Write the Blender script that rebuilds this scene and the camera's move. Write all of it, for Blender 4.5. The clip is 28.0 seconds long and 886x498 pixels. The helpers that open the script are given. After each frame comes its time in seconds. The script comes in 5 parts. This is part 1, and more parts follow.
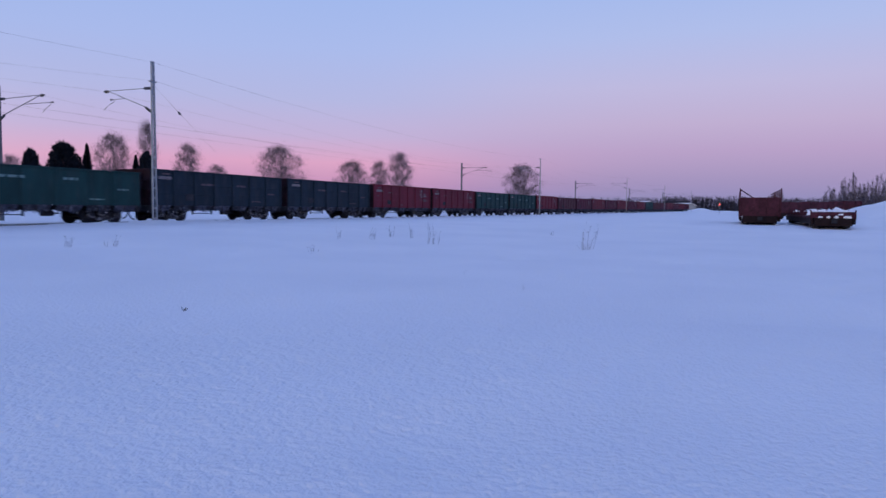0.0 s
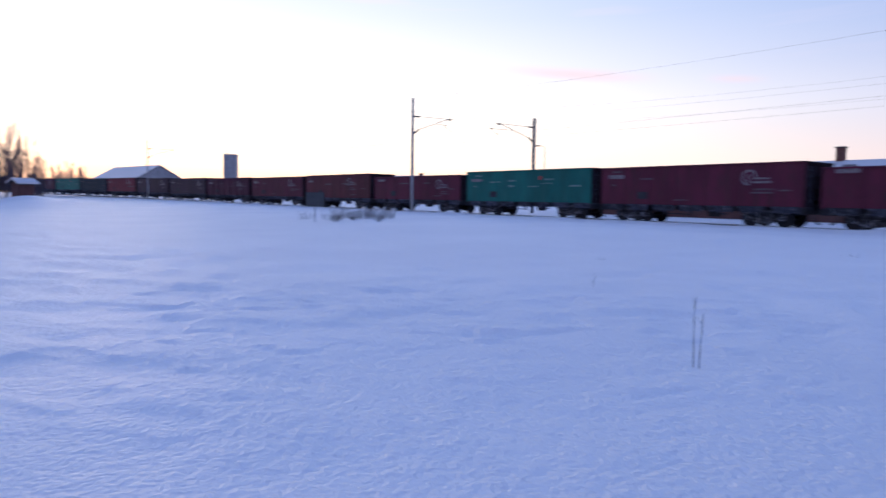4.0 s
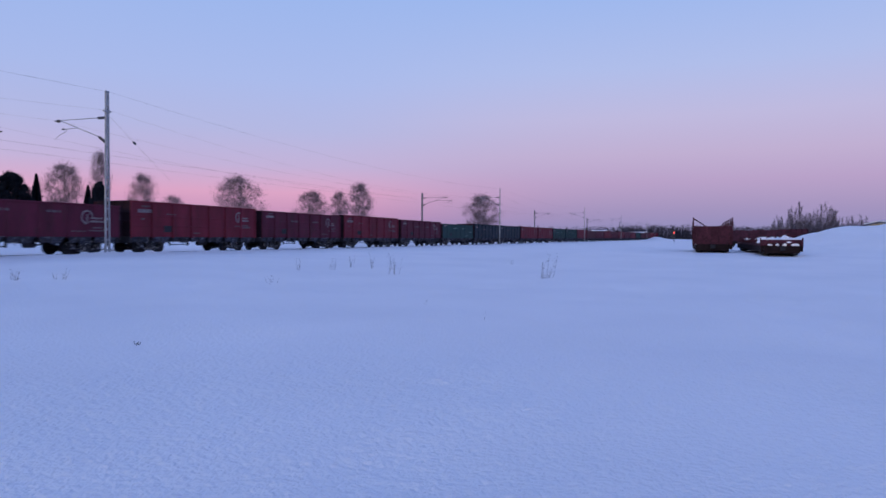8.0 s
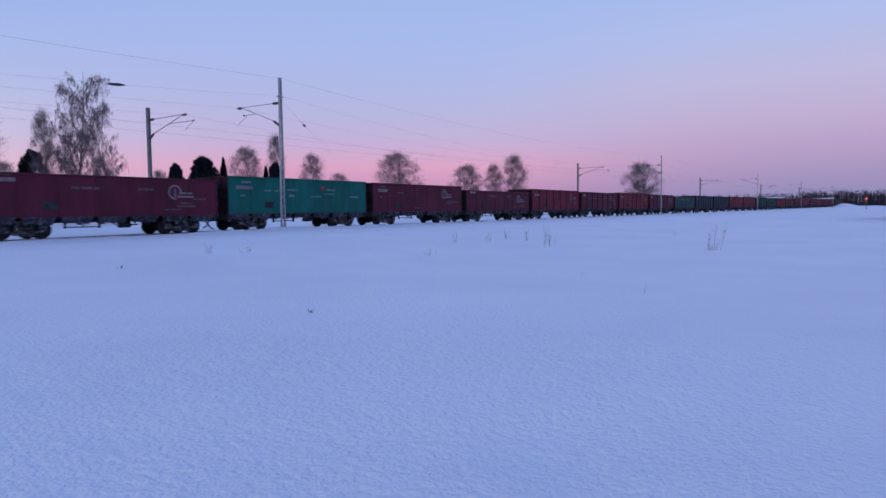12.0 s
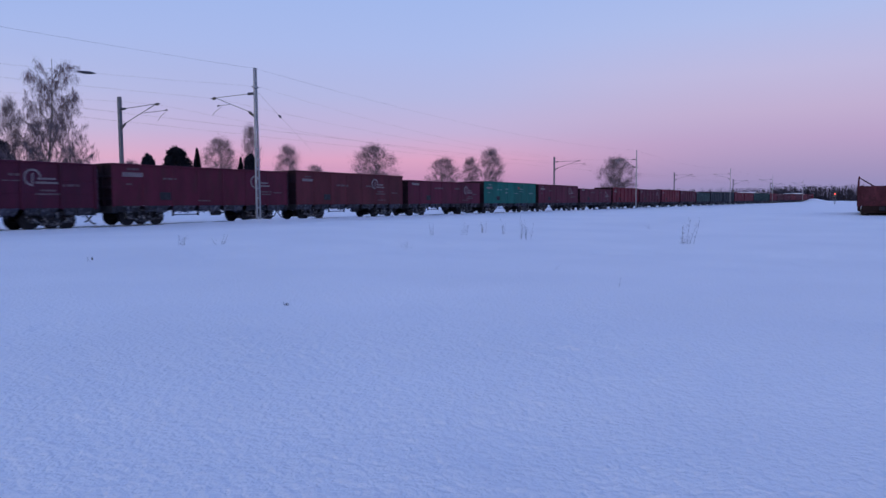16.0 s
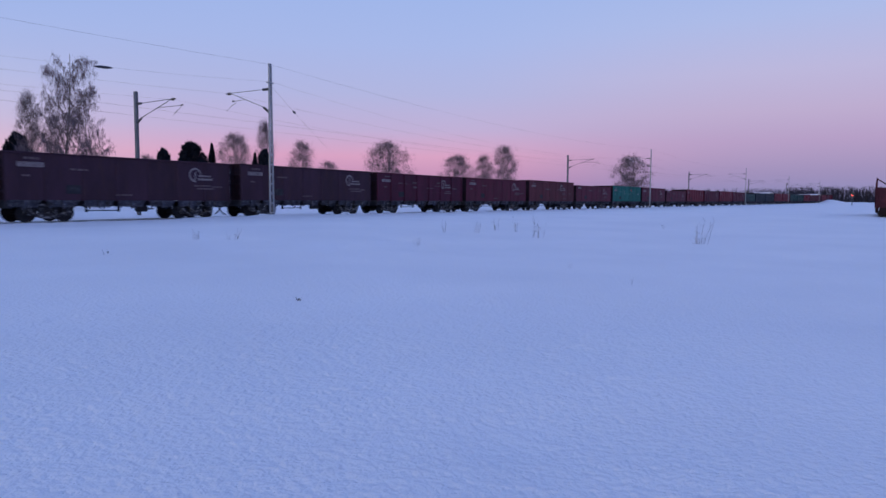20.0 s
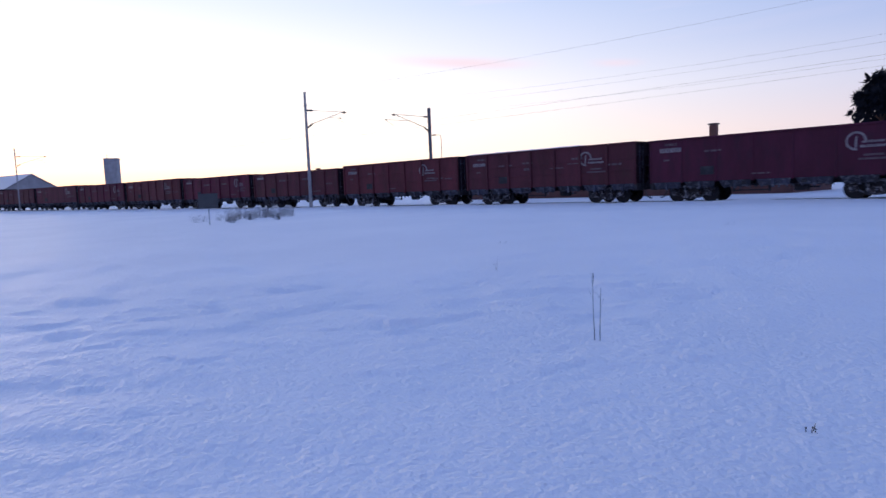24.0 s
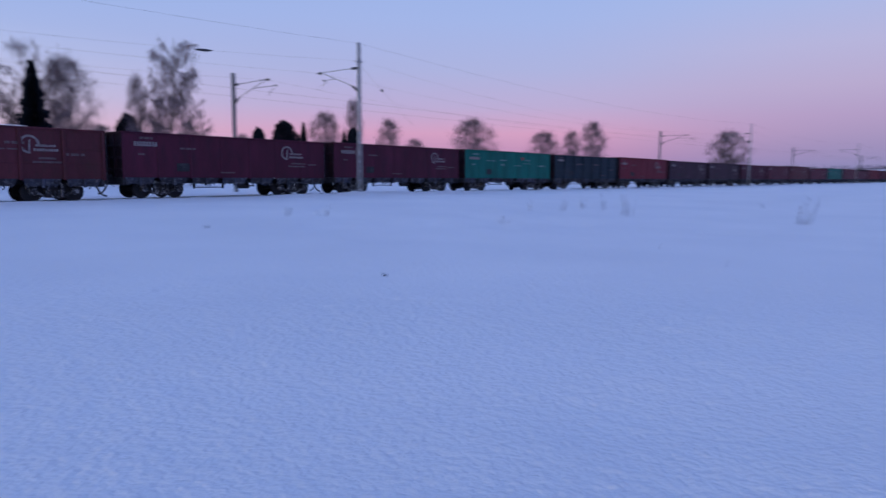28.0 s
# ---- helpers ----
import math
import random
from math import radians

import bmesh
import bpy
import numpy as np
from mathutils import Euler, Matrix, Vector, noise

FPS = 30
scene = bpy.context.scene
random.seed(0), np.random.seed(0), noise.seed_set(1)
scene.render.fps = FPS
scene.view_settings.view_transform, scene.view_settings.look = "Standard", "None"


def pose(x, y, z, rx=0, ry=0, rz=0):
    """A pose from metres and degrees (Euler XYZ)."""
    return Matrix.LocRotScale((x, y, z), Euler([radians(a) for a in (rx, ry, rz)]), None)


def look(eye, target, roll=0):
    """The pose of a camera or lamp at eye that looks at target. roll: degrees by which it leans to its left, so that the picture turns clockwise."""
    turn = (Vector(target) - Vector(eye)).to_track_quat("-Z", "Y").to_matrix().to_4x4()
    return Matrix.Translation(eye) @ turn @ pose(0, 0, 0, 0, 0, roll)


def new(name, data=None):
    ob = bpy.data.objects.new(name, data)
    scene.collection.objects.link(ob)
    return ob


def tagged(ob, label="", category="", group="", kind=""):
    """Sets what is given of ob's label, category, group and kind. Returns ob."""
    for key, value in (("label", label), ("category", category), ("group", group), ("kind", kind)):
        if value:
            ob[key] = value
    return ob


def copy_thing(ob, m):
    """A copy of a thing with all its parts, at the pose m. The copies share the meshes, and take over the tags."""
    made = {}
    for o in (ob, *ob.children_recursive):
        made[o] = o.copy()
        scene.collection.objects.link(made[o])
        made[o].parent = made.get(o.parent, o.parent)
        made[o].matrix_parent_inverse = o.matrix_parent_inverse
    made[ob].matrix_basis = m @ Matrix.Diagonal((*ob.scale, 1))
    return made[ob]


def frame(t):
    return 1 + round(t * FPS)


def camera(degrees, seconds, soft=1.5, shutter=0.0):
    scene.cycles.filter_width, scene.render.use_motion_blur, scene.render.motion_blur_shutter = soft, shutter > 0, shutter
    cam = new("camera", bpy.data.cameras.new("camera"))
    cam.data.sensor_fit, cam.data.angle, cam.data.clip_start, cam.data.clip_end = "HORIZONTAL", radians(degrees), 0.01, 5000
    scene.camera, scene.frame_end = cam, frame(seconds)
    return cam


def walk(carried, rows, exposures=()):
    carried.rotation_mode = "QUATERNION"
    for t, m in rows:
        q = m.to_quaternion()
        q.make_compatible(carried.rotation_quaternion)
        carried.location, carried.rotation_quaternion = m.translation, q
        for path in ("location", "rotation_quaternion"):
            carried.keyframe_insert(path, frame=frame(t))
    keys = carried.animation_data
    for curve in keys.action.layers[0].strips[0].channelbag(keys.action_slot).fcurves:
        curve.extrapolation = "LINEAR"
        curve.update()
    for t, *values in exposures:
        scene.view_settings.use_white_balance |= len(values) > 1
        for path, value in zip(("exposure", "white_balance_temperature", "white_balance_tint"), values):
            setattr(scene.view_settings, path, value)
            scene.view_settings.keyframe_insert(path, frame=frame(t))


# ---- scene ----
FOV = 67.69
PATH = [
    (0.0, 86.49, -0.60, -66.09), (0.5, 87.18, -0.40, -63.50), (1.0, 87.44, 0.16, -58.28),
    (1.5, 87.28, 0.47, -57.80), (2.0, 87.65, 1.03, -57.19), (2.5, 87.87, 1.22, -51.75),
    (2.7, 87.53, 0.92, -43.06), (3.0, 87.36, 0.81, -21.63), (3.1, 87.31, 0.74, -11.15),
    (3.2, 87.31, 0.66, -0.44), (3.3, 86.49, 0.09, 10.57), (3.4, 85.70, -0.52, 21.77),
    (3.5, 84.93, -1.18, 32.57), (3.6, 85.20, -1.08, 41.56), (3.7, 85.40, -1.01, 47.56),
    (3.9, 85.65, -0.89, 53.55), (4.2, 85.90, -0.70, 57.05), (5.0, 86.36, -0.16, 58.05),
    (5.3, 86.51, 0.05, 57.36), (5.4, 86.54, 0.13, 56.16), (5.5, 86.52, 0.21, 53.06),
    (5.6, 87.25, 0.39, 44.56), (5.7, 87.93, 0.54, 34.06), (5.8, 88.61, 0.64, 23.26),
    (5.9, 89.31, 0.70, 12.46), (6.0, 90.03, 0.71, 1.66), (6.1, 89.85, 1.22, -9.46),
    (6.2, 89.70, 1.69, -20.87), (6.3, 89.61, 2.14, -32.29), (6.4, 89.07, 2.24, -43.29),
    (6.5, 88.58, 2.38, -52.50), (6.6, 88.56, 2.07, -58.99), (6.7, 88.55, 1.82, -63.49),
    (6.8, 88.53, 1.60, -66.48), (7.0, 88.46, 1.24, -69.37), (7.5, 89.20, 0.34, -70.47),
    (8.0, 89.10, -0.29, -69.49), (8.5, 88.28, -0.78, -67.46), (8.8, 88.55, -0.55, -65.90), (9.0, 88.76, -0.39, -64.48),
    (9.1, 88.76, -0.25, -63.80), (9.2, 88.80, 0.10, -61.42), (9.3, 88.15, 0.50, -58.44), (9.4, 87.75, 0.75, -56.90), (9.5, 87.37, 0.85, -55.76), (10.0, 87.60, 0.81, -56.09), (10.5, 87.60, 0.68, -56.17),
    (11.0, 86.52, 0.54, -56.66), (11.5, 86.31, 0.73, -55.75), (12.0, 86.74, 0.68, -56.15),
    (12.5, 86.84, 0.64, -55.94), (13.0, 86.85, 0.90, -56.70), (13.5, 86.32, 0.70, -57.62),
    (15.5, 86.43, 0.34, -57.92), (16.0, 86.10, 0.35, -58.15), (16.5, 86.11, 0.09, -58.27),
    (17.0, 85.28, 0.43, -58.74), (17.5, 85.10, 0.28, -58.47), (18.0, 84.68, -0.30, -57.19),
    (18.5, 84.68, -0.23, -57.15), (19.0, 86.09, -0.18, -56.84), (19.5, 85.94, -0.24, -57.52),
    (20.0, 85.86, -0.25, -57.05), (20.3, 86.70, 0.48, -55.85), (20.4, 86.97, 0.81, -51.86),
    (20.5, 87.24, 1.22, -44.47), (20.6, 87.55, 1.69, -34.88), (20.7, 87.64, 1.99, -23.38),
    (20.8, 87.78, 2.26, -11.98), (21.0, 87.95, 1.33, 9.62), (21.2, 86.65, -0.44, 25.59),
    (21.5, 85.37, 0.80, 40.78), (22.0, 84.16, 1.09, 51.46), (22.2, 84.66, 1.60, 51.60),
    (24.5, 84.74, 1.74, 44.28), (25.0, 84.57, 1.13, 38.54), (25.5, 83.86, 1.35, 21.05),
    (26.0, 84.46, 0.94, -0.25), (26.2, 84.67, 0.74, -9.73), (26.5, 84.17, 0.30, -24.24),
    (27.0, 84.06, -0.54, -38.22), (27.2, 84.42, -0.37, -39.25), (27.4, 84.33, -0.16, -40.41),
    (28.0, 83.89, -0.29, -49.69),
]
EYE = 1.09                       # above the rail heads
cam = camera(FOV, 28.0, soft=1.5, shutter=0.5)
walk(cam, [(t, pose(0, 0, EYE, rx, ry, rz)) for t, rx, ry, rz in PATH],
     [(0.0, 0.0, 6500, 10), (15.0, 0.0, 6500, 10), (20.0, -0.04, 6470, 10), (24.0, -0.05, 6470, 10), (26.0, -0.09, 6270, 9), (28.0, -0.09, 6270, 9)])


# ---- world and light ----
def lin(r, g, b):
    return tuple((c / 255 / 12.92) if c < 10 else ((c / 255 + 0.055) / 1.055) ** 2.4 for c in (r, g, b)) + (1.0,)


SUN_AZ = radians(84)             # counted from +y towards -x
SUN_DIR = (-math.sin(SUN_AZ), math.cos(SUN_AZ), 0.0)


def make_world():
    w = bpy.data.worlds.new("dusk_sky")
    w.use_nodes = True
    nt = w.node_tree
    nt.nodes.clear()
    N, Lk = nt.nodes.new, nt.links.new
    tc = N("ShaderNodeTexCoord")
    sep = N("ShaderNodeSeparateXYZ")
    Lk(tc.outputs["Generated"], sep.inputs[0])
    asin = N("ShaderNodeMath")
    asin.operation = "ARCSINE"
    Lk(sep.outputs["Z"], asin.inputs[0])
    el = N("ShaderNodeMapRange")
    el.inputs["From Min"].default_value, el.inputs["From Max"].default_value = radians(-5), radians(45)
    Lk(asin.outputs[0], el.inputs["Value"])

    def ramp(stops):
        r = N("ShaderNodeValToRGB")
        e = r.color_ramp.elements
        while len(e) > 1:
            e.remove(e[0])
        for i, (deg, col) in enumerate(stops):
            p = (deg + 5) / 50
            k = e[0] if i == 0 else e.new(p)
            k.position, k.color = p, (*col[:3], 1)
        Lk(el.outputs[0], r.inputs[0])
        return r.outputs["Color"]

    zen = [(20, lin(150, 177, 233)), (32, lin(127, 157, 226)), (45, lin(111, 142, 218))]
    anti = ramp([(-5, lin(115, 118, 162)), (0.3, lin(138, 140, 186)), (2.5, lin(154, 145, 191)), (4.8, lin(173, 153, 199)), (7.0, lin(182, 166, 207)),
                 (10, lin(182, 177, 218)), (14, lin(168, 182, 229))] + zen)
    away = ramp([(-5, lin(118, 110, 152)), (0.3, lin(150, 126, 170)), (1.8, lin(190, 144, 186)), (3.8, lin(213, 160, 198)),
                 (6.0, lin(187, 171, 214)), (9.0, lin(172, 177, 223)), (13, lin(163, 180, 231))] + zen)
    mid = ramp([(-5, lin(150, 140, 170)), (0.5, lin(222, 206, 213)), (4, lin(219, 208, 226)), (7, lin(201, 205, 235)), (11, lin(167, 185, 233)),
                (15, lin(147, 174, 232)), (20, lin(138, 169, 230))] + zen[1:])
    near = ramp([(-5, (0.9, 0.6, 0.45)), (0.5, (1.5, 1.0, 0.68)), (3, (1.7, 1.4, 1.12)), (8, (1.45, 1.36, 1.3)),
                 (15, (0.94, 1.0, 1.16)), (24, (0.52, 0.69, 1.0)), (34, lin(138, 174, 236)), (45, lin(104, 146, 220))])
    flat = N("ShaderNodeVectorMath")
    flat.operation = "MULTIPLY"
    flat.inputs[1].default_value = (1, 1, 0)
    Lk(tc.outputs["Generated"], flat.inputs[0])
    nrm = N("ShaderNodeVectorMath")
    nrm.operation = "NORMALIZE"
    Lk(flat.outputs[0], nrm.inputs[0])
    dot = N("ShaderNodeVectorMath")
    dot.operation = "DOT_PRODUCT"
    dot.inputs[1].default_value = SUN_DIR
    Lk(nrm.outputs[0], dot.inputs[0])

    def part_of(lo, hi, power=1.0):
        r = N("ShaderNodeMapRange")
        r.interpolation_type = "SMOOTHSTEP" if power == 1.0 else "LINEAR"
        r.inputs["From Min"].default_value, r.inputs["From Max"].default_value = lo, hi
        Lk(dot.outputs["Value"], r.inputs["Value"])
        if power == 1.0:
            return r.outputs[0]
        p = N("ShaderNodeMath")
        p.operation = "POWER"
        p.inputs[1].default_value = power
        Lk(r.outputs[0], p.inputs[0])
        return p.outputs[0]

    def blend(fac, a, b):
        x = N("ShaderNodeMix")
        x.data_type = "RGBA"
        Lk(fac, x.inputs["Factor"])
        Lk(a, x.inputs["A"])
        Lk(b, x.inputs["B"])
        return x.outputs["Result"]

    glow = part_of(0.05, 1.0, 1.9)
    tint = blend(glow, blend(part_of(-0.62, 0.15), blend(part_of(-1.0, -0.78), anti, away), mid), near)
    # thin pink streaks of high cloud
    mp = N("ShaderNodeMapping")
    mp.inputs["Scale"].default_value = (2.2, 2.2, 26)
    Lk(tc.outputs["Generated"], mp.inputs[0])
    nz = N("ShaderNodeTexNoise")
    nz.inputs["Scale"].default_value, nz.inputs["Detail"].default_value = 1.6, 5
    Lk(mp.outputs[0], nz.inputs["Vector"])
    st = N("ShaderNodeMapRange")
    st.inputs["From Min"].default_value, st.inputs["From Max"].default_value, st.inputs["To Max"].default_value = 0.58, 0.75, 0.35
    Lk(nz.outputs["Fac"], st.inputs["Value"])
    sm = N("ShaderNodeMath")
    sm.operation = "MULTIPLY"
    Lk(st.outputs[0], sm.inputs[0])
    Lk(glow, sm.inputs[1])
    cl = N("ShaderNodeMix")
    cl.data_type = "RGBA"
    cl.inputs["B"].default_value = (1.05, 0.82, 0.95, 1)
    Lk(sm.outputs[0], cl.inputs["Factor"])
    Lk(tint, cl.inputs["A"])
    # two low wisps of pink cloud beside the glow

    def calc(op, a, b=None, c=None):
        n = N("ShaderNodeMath")
        n.operation = op
        for k, v in enumerate((a, b, c)):
            if v is None:
                continue
            if isinstance(v, (int, float)):
                n.inputs[k].default_value = v
            else:
                Lk(v, n.inputs[k])
        return n.outputs[0]

    def falloff(value, centre, half):
        r = N("ShaderNodeMapRange")
        r.interpolation_type = "SMOOTHSTEP"
        r.inputs["From Min"].default_value, r.inputs["From Max"].default_value = 1.0, 0.0
        Lk(calc("DIVIDE", calc("ABSOLUTE", calc("SUBTRACT", value, centre)), half), r.inputs["Value"])
        return r.outputs[0]

    side = calc("ARCTAN2", calc("MULTIPLY", sep.outputs["X"], -1.0), sep.outputs["Y"])
    high = calc("MULTIPLY_ADD", side, -0.07, asin.outputs[0])
    wisp = calc("MULTIPLY", falloff(side, radians(44.5), radians(8.5)), falloff(high, radians(7.4), radians(0.75)))
    wisp2 = calc("MULTIPLY", falloff(side, radians(31.8), radians(3.0)), falloff(high, radians(7.45), radians(0.5)))
    cover = calc("MULTIPLY", calc("ADD", wisp, calc("MULTIPLY", wisp2, 0.6)), calc("MULTIPLY_ADD", nz.outputs["Fac"], 1.2, 0.1))
    cw = N("ShaderNodeMix")
    cw.data_type = "RGBA"
    cw.inputs["B"].default_value = lin(255, 222, 234)
    Lk(cover, cw.inputs["Factor"])
    Lk(cl.outputs["Result"], cw.inputs["A"])
    bg = N("ShaderNodeBackground")
    bg.inputs["Strength"].default_value = 1.0
    Lk(cw.outputs["Result"], bg.inputs["Color"])
    sky = N("ShaderNodeTexSky")
    sky.sky_type, sky.sun_disc = "NISHITA", False
    sky.sun_elevation, sky.sun_rotation = radians(0.3), -SUN_AZ
    bg2 = N("ShaderNodeBackground")
    bg2.inputs["Strength"].default_value = 0.05
    Lk(sky.outputs[0], bg2.inputs["Color"])
    add = N("ShaderNodeAddShader")
    Lk(bg.outputs[0], add.inputs[0])
    Lk(bg2.outputs[0], add.inputs[1])
    out = N("ShaderNodeOutputWorld")
    Lk(add.outputs[0], out.inputs["Surface"])
    scene.world = w


make_world()
sun_data = bpy.data.lights.new("low_sun", "SUN")
sun_data.energy, sun_data.angle, sun_data.color = 0.34, radians(16), (1.0, 0.82, 0.7)
sun_lamp = new("low_sun", sun_data)
sun_lamp.matrix_world = look((-60, 10, 12), (0, 4, 5))


# ---- materials ----
def mat(name, col, rough=0.7, metal=0.0, scale=2.0, var=0.25, bump=0.15, stain=None, stain_amt=0.0, stretch=(1, 1, 1), spread=0.0, emit=None, strength=1.0, spec=0.5):
    """Paint, wood, steel and the like: colour broken at two scales, stains of a second colour, fine relief."""
    m = bpy.data.materials.new(name)
    m.use_nodes = True
    nt = m.node_tree
    N, Lk = nt.nodes.new, nt.links.new
    b = nt.nodes["Principled BSDF"]
    b.inputs["Roughness"].default_value, b.inputs["Metallic"].default_value = rough, metal
    b.inputs["Specular IOR Level"].default_value = spec
    tc = N("ShaderNodeTexCoord")
    mp = N("ShaderNodeMapping")
    mp.inputs["Scale"].default_value = stretch
    info = N("ShaderNodeObjectInfo")
    off = N("ShaderNodeVectorMath")
    off.operation = "SCALE"
    off.inputs[0].default_value = (37, 19, 53)
    Lk(info.outputs["Random"], off.inputs["Scale"])
    ad = N("ShaderNodeVectorMath")
    Lk(tc.outputs["Object"], ad.inputs[0])
    Lk(off.outputs[0], ad.inputs[1])
    Lk(ad.outputs[0], mp.inputs[0])
    n1, n2 = N("ShaderNodeTexNoise"), N("ShaderNodeTexNoise")
    n1.inputs["Scale"].default_value, n1.inputs["Detail"].default_value = scale, 5
    n2.inputs["Scale"].default_value, n2.inputs["Detail"].default_value = scale * 11, 3
    for n in (n1, n2):
        Lk(mp.outputs[0], n.inputs["Vector"])
    s = N("ShaderNodeMath")
    s.operation = "MULTIPLY_ADD"
    s.inputs[1].default_value = 0.35
    Lk(n2.outputs["Fac"], s.inputs[0])
    Lk(n1.outputs["Fac"], s.inputs[2])
    val = N("ShaderNodeMapRange")
    val.inputs["From Min"].default_value, val.inputs["From Max"].default_value = 0.4, 0.95
    val.inputs["To Min"].default_value, val.inputs["To Max"].default_value = 1 - var, 1 + var
    Lk(s.outputs[0], val.inputs["Value"])
    hsv = N("ShaderNodeHueSaturation")
    hsv.inputs["Color"].default_value = (*col, 1)
    if spread:
        rnd = N("ShaderNodeMapRange")
        rnd.inputs["To Min"].default_value, rnd.inputs["To Max"].default_value = 1 - spread, 1 + spread
        Lk(info.outputs["Random"], rnd.inputs["Value"])
        mu = N("ShaderNodeMath")
        mu.operation = "MULTIPLY"
        Lk(val.outputs[0], mu.inputs[0])
        Lk(rnd.outputs[0], mu.inputs[1])
        Lk(mu.outputs[0], hsv.inputs["Value"])
    else:
        Lk(val.outputs[0], hsv.inputs["Value"])
    colour = hsv.outputs[0]
    if stain:
        n3 = N("ShaderNodeTexNoise")
        n3.inputs["Scale"].default_value, n3.inputs["Detail"].default_value, n3.inputs["Roughness"].default_value = scale * 2.3, 8, 0.65
        Lk(mp.outputs[0], n3.inputs["Vector"])
        r3 = N("ShaderNodeMapRange")
        r3.inputs["From Min"].default_value, r3.inputs["From Max"].default_value, r3.inputs["To Max"].default_value = 0.5, 0.72, stain_amt
        Lk(n3.outputs["Fac"], r3.inputs["Value"])
        mx = N("ShaderNodeMix")
        mx.data_type = "RGBA"
        mx.inputs["B"].default_value = (*stain, 1)
        Lk(r3.outputs[0], mx.inputs["Factor"])
        Lk(colour, mx.inputs["A"])
        colour = mx.outputs["Result"]
    Lk(colour, b.inputs["Base Color"])
    if bump:
        bp = N("ShaderNodeBump")
        bp.inputs["Strength"].default_value, bp.inputs["Distance"].default_value = bump, 0.02
        Lk(s.outputs[0], bp.inputs["Height"])
        Lk(bp.outputs[0], b.inputs["Normal"])
    if emit:
        b.inputs["Emission Color"].default_value = (*emit, 1)
        b.inputs["Emission Strength"].default_value = strength
    return m


def snow_mat(name, crust, dull=1.0):
    """Wind-packed snow: fine crust grain, ripples and broad soft patches."""
    m = bpy.data.materials.new(name)
    m.use_nodes = True
    nt = m.node_tree
    N, Lk = nt.nodes.new, nt.links.new
    b = nt.nodes["Principled BSDF"]
    tc = N("ShaderNodeTexCoord")
    big, fine, mid = N("ShaderNodeTexNoise"), N("ShaderNodeTexNoise"), N("ShaderNodeTexNoise")
    for n, sc, d in ((big, 0.22, 4), (mid, 9.0, 3), (fine, 20.0, 2)):
        n.inputs["Scale"].default_value, n.inputs["Detail"].default_value = sc, d
        Lk(tc.outputs["Object"], n.inputs["Vector"])
    cr = N("ShaderNodeMapRange")
    cr.inputs["From Min"].default_value, cr.inputs["From Max"].default_value = 0.3, 0.7
    cr.inputs["To Min"].default_value, cr.inputs["To Max"].default_value = 0.0, 1.0
    Lk(big.outputs["Fac"], cr.inputs["Value"])
    mx = N("ShaderNodeMix")
    mx.data_type = "RGBA"
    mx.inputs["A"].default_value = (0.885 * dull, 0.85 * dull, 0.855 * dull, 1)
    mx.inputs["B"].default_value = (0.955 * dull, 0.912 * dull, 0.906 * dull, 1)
    Lk(cr.outputs[0], mx.inputs["Factor"])
    Lk(mx.outputs["Result"], b.inputs["Base Color"])
    b.inputs["Roughness"].default_value = 0.55
    b.inputs["Specular IOR Level"].default_value = 0.3
    b1, b2 = N("ShaderNodeBump"), N("ShaderNodeBump")
    b1.inputs["Strength"].default_value, b1.inputs["Distance"].default_value = crust, 0.030
    b2.inputs["Strength"].default_value, b2.inputs["Distance"].default_value = crust * 0.4, 0.05
    Lk(fine.outputs["Fac"], b1.inputs["Height"])
    Lk(mid.outputs["Fac"], b2.inputs["Height"])
    Lk(b2.outputs[0], b1.inputs["Normal"])
    Lk(b1.outputs[0], b.inputs["Normal"])
    return m


SNOW = snow_mat("snow", 1.0)
ROOF_SNOW = snow_mat("roof_snow", 0.25)
# the same snow with its colour scaled down to 0.72
DULL_SNOW = snow_mat("dull_roof_snow", 0.4, 0.72)
RUST = (0.05, 0.022, 0.022)


def paint(name, col, stain=RUST, amt=0.45):
    return mat(name, col, rough=0.65, scale=1.1, var=0.34, bump=0.14, stain=stain, stain_amt=min(0.8, amt * 1.5), stretch=(1, 1, 0.3), spread=0.10, spec=0.2)


PAINT = {
    "maroon": paint("maroon_paint", (0.086, 0.0118, 0.030)),
    "plum": paint("dark_maroon_paint", (0.062, 0.0096, 0.0275), (0.03, 0.012, 0.024)),
    "red": paint("red_oxide_paint", (0.138, 0.0150, 0.030), RUST, 0.25),
    "rust": paint("rusty_red_paint", (0.090, 0.0185, 0.028), RUST, 0.3),
    "brown": paint("brown_paint", (0.078, 0.0185, 0.029)),
    "dark": paint("dark_brown_paint", (0.037, 0.0165, 0.031)),
    "green": paint("green_paint", (0.0035, 0.108, 0.092), (0.02, 0.12, 0.10), 0.35),
    "teal": paint("dark_teal_paint", (0.007, 0.04, 0.041), (0.03, 0.05, 0.05), 0.4),
    "navy": paint("navy_paint", (0.010, 0.023, 0.036), (0.04, 0.04, 0.05), 0.4),
}
CHASSIS = mat("chassis_steel", (0.012, 0.012, 0.020), rough=0.8, scale=2, var=0.4, stain=(0.25, 0.25, 0.27), stain_amt=0.15)
HATCH = mat("frosted_hatch_steel", (0.034, 0.037, 0.058), rough=0.85, scale=2.2, var=0.5, stain=(0.34, 0.35, 0.40), stain_amt=0.5, spread=0.45)
WHEEL = mat("wheel_steel", (0.008, 0.009, 0.016), rough=0.6, metal=0.4, scale=3, var=0.3)
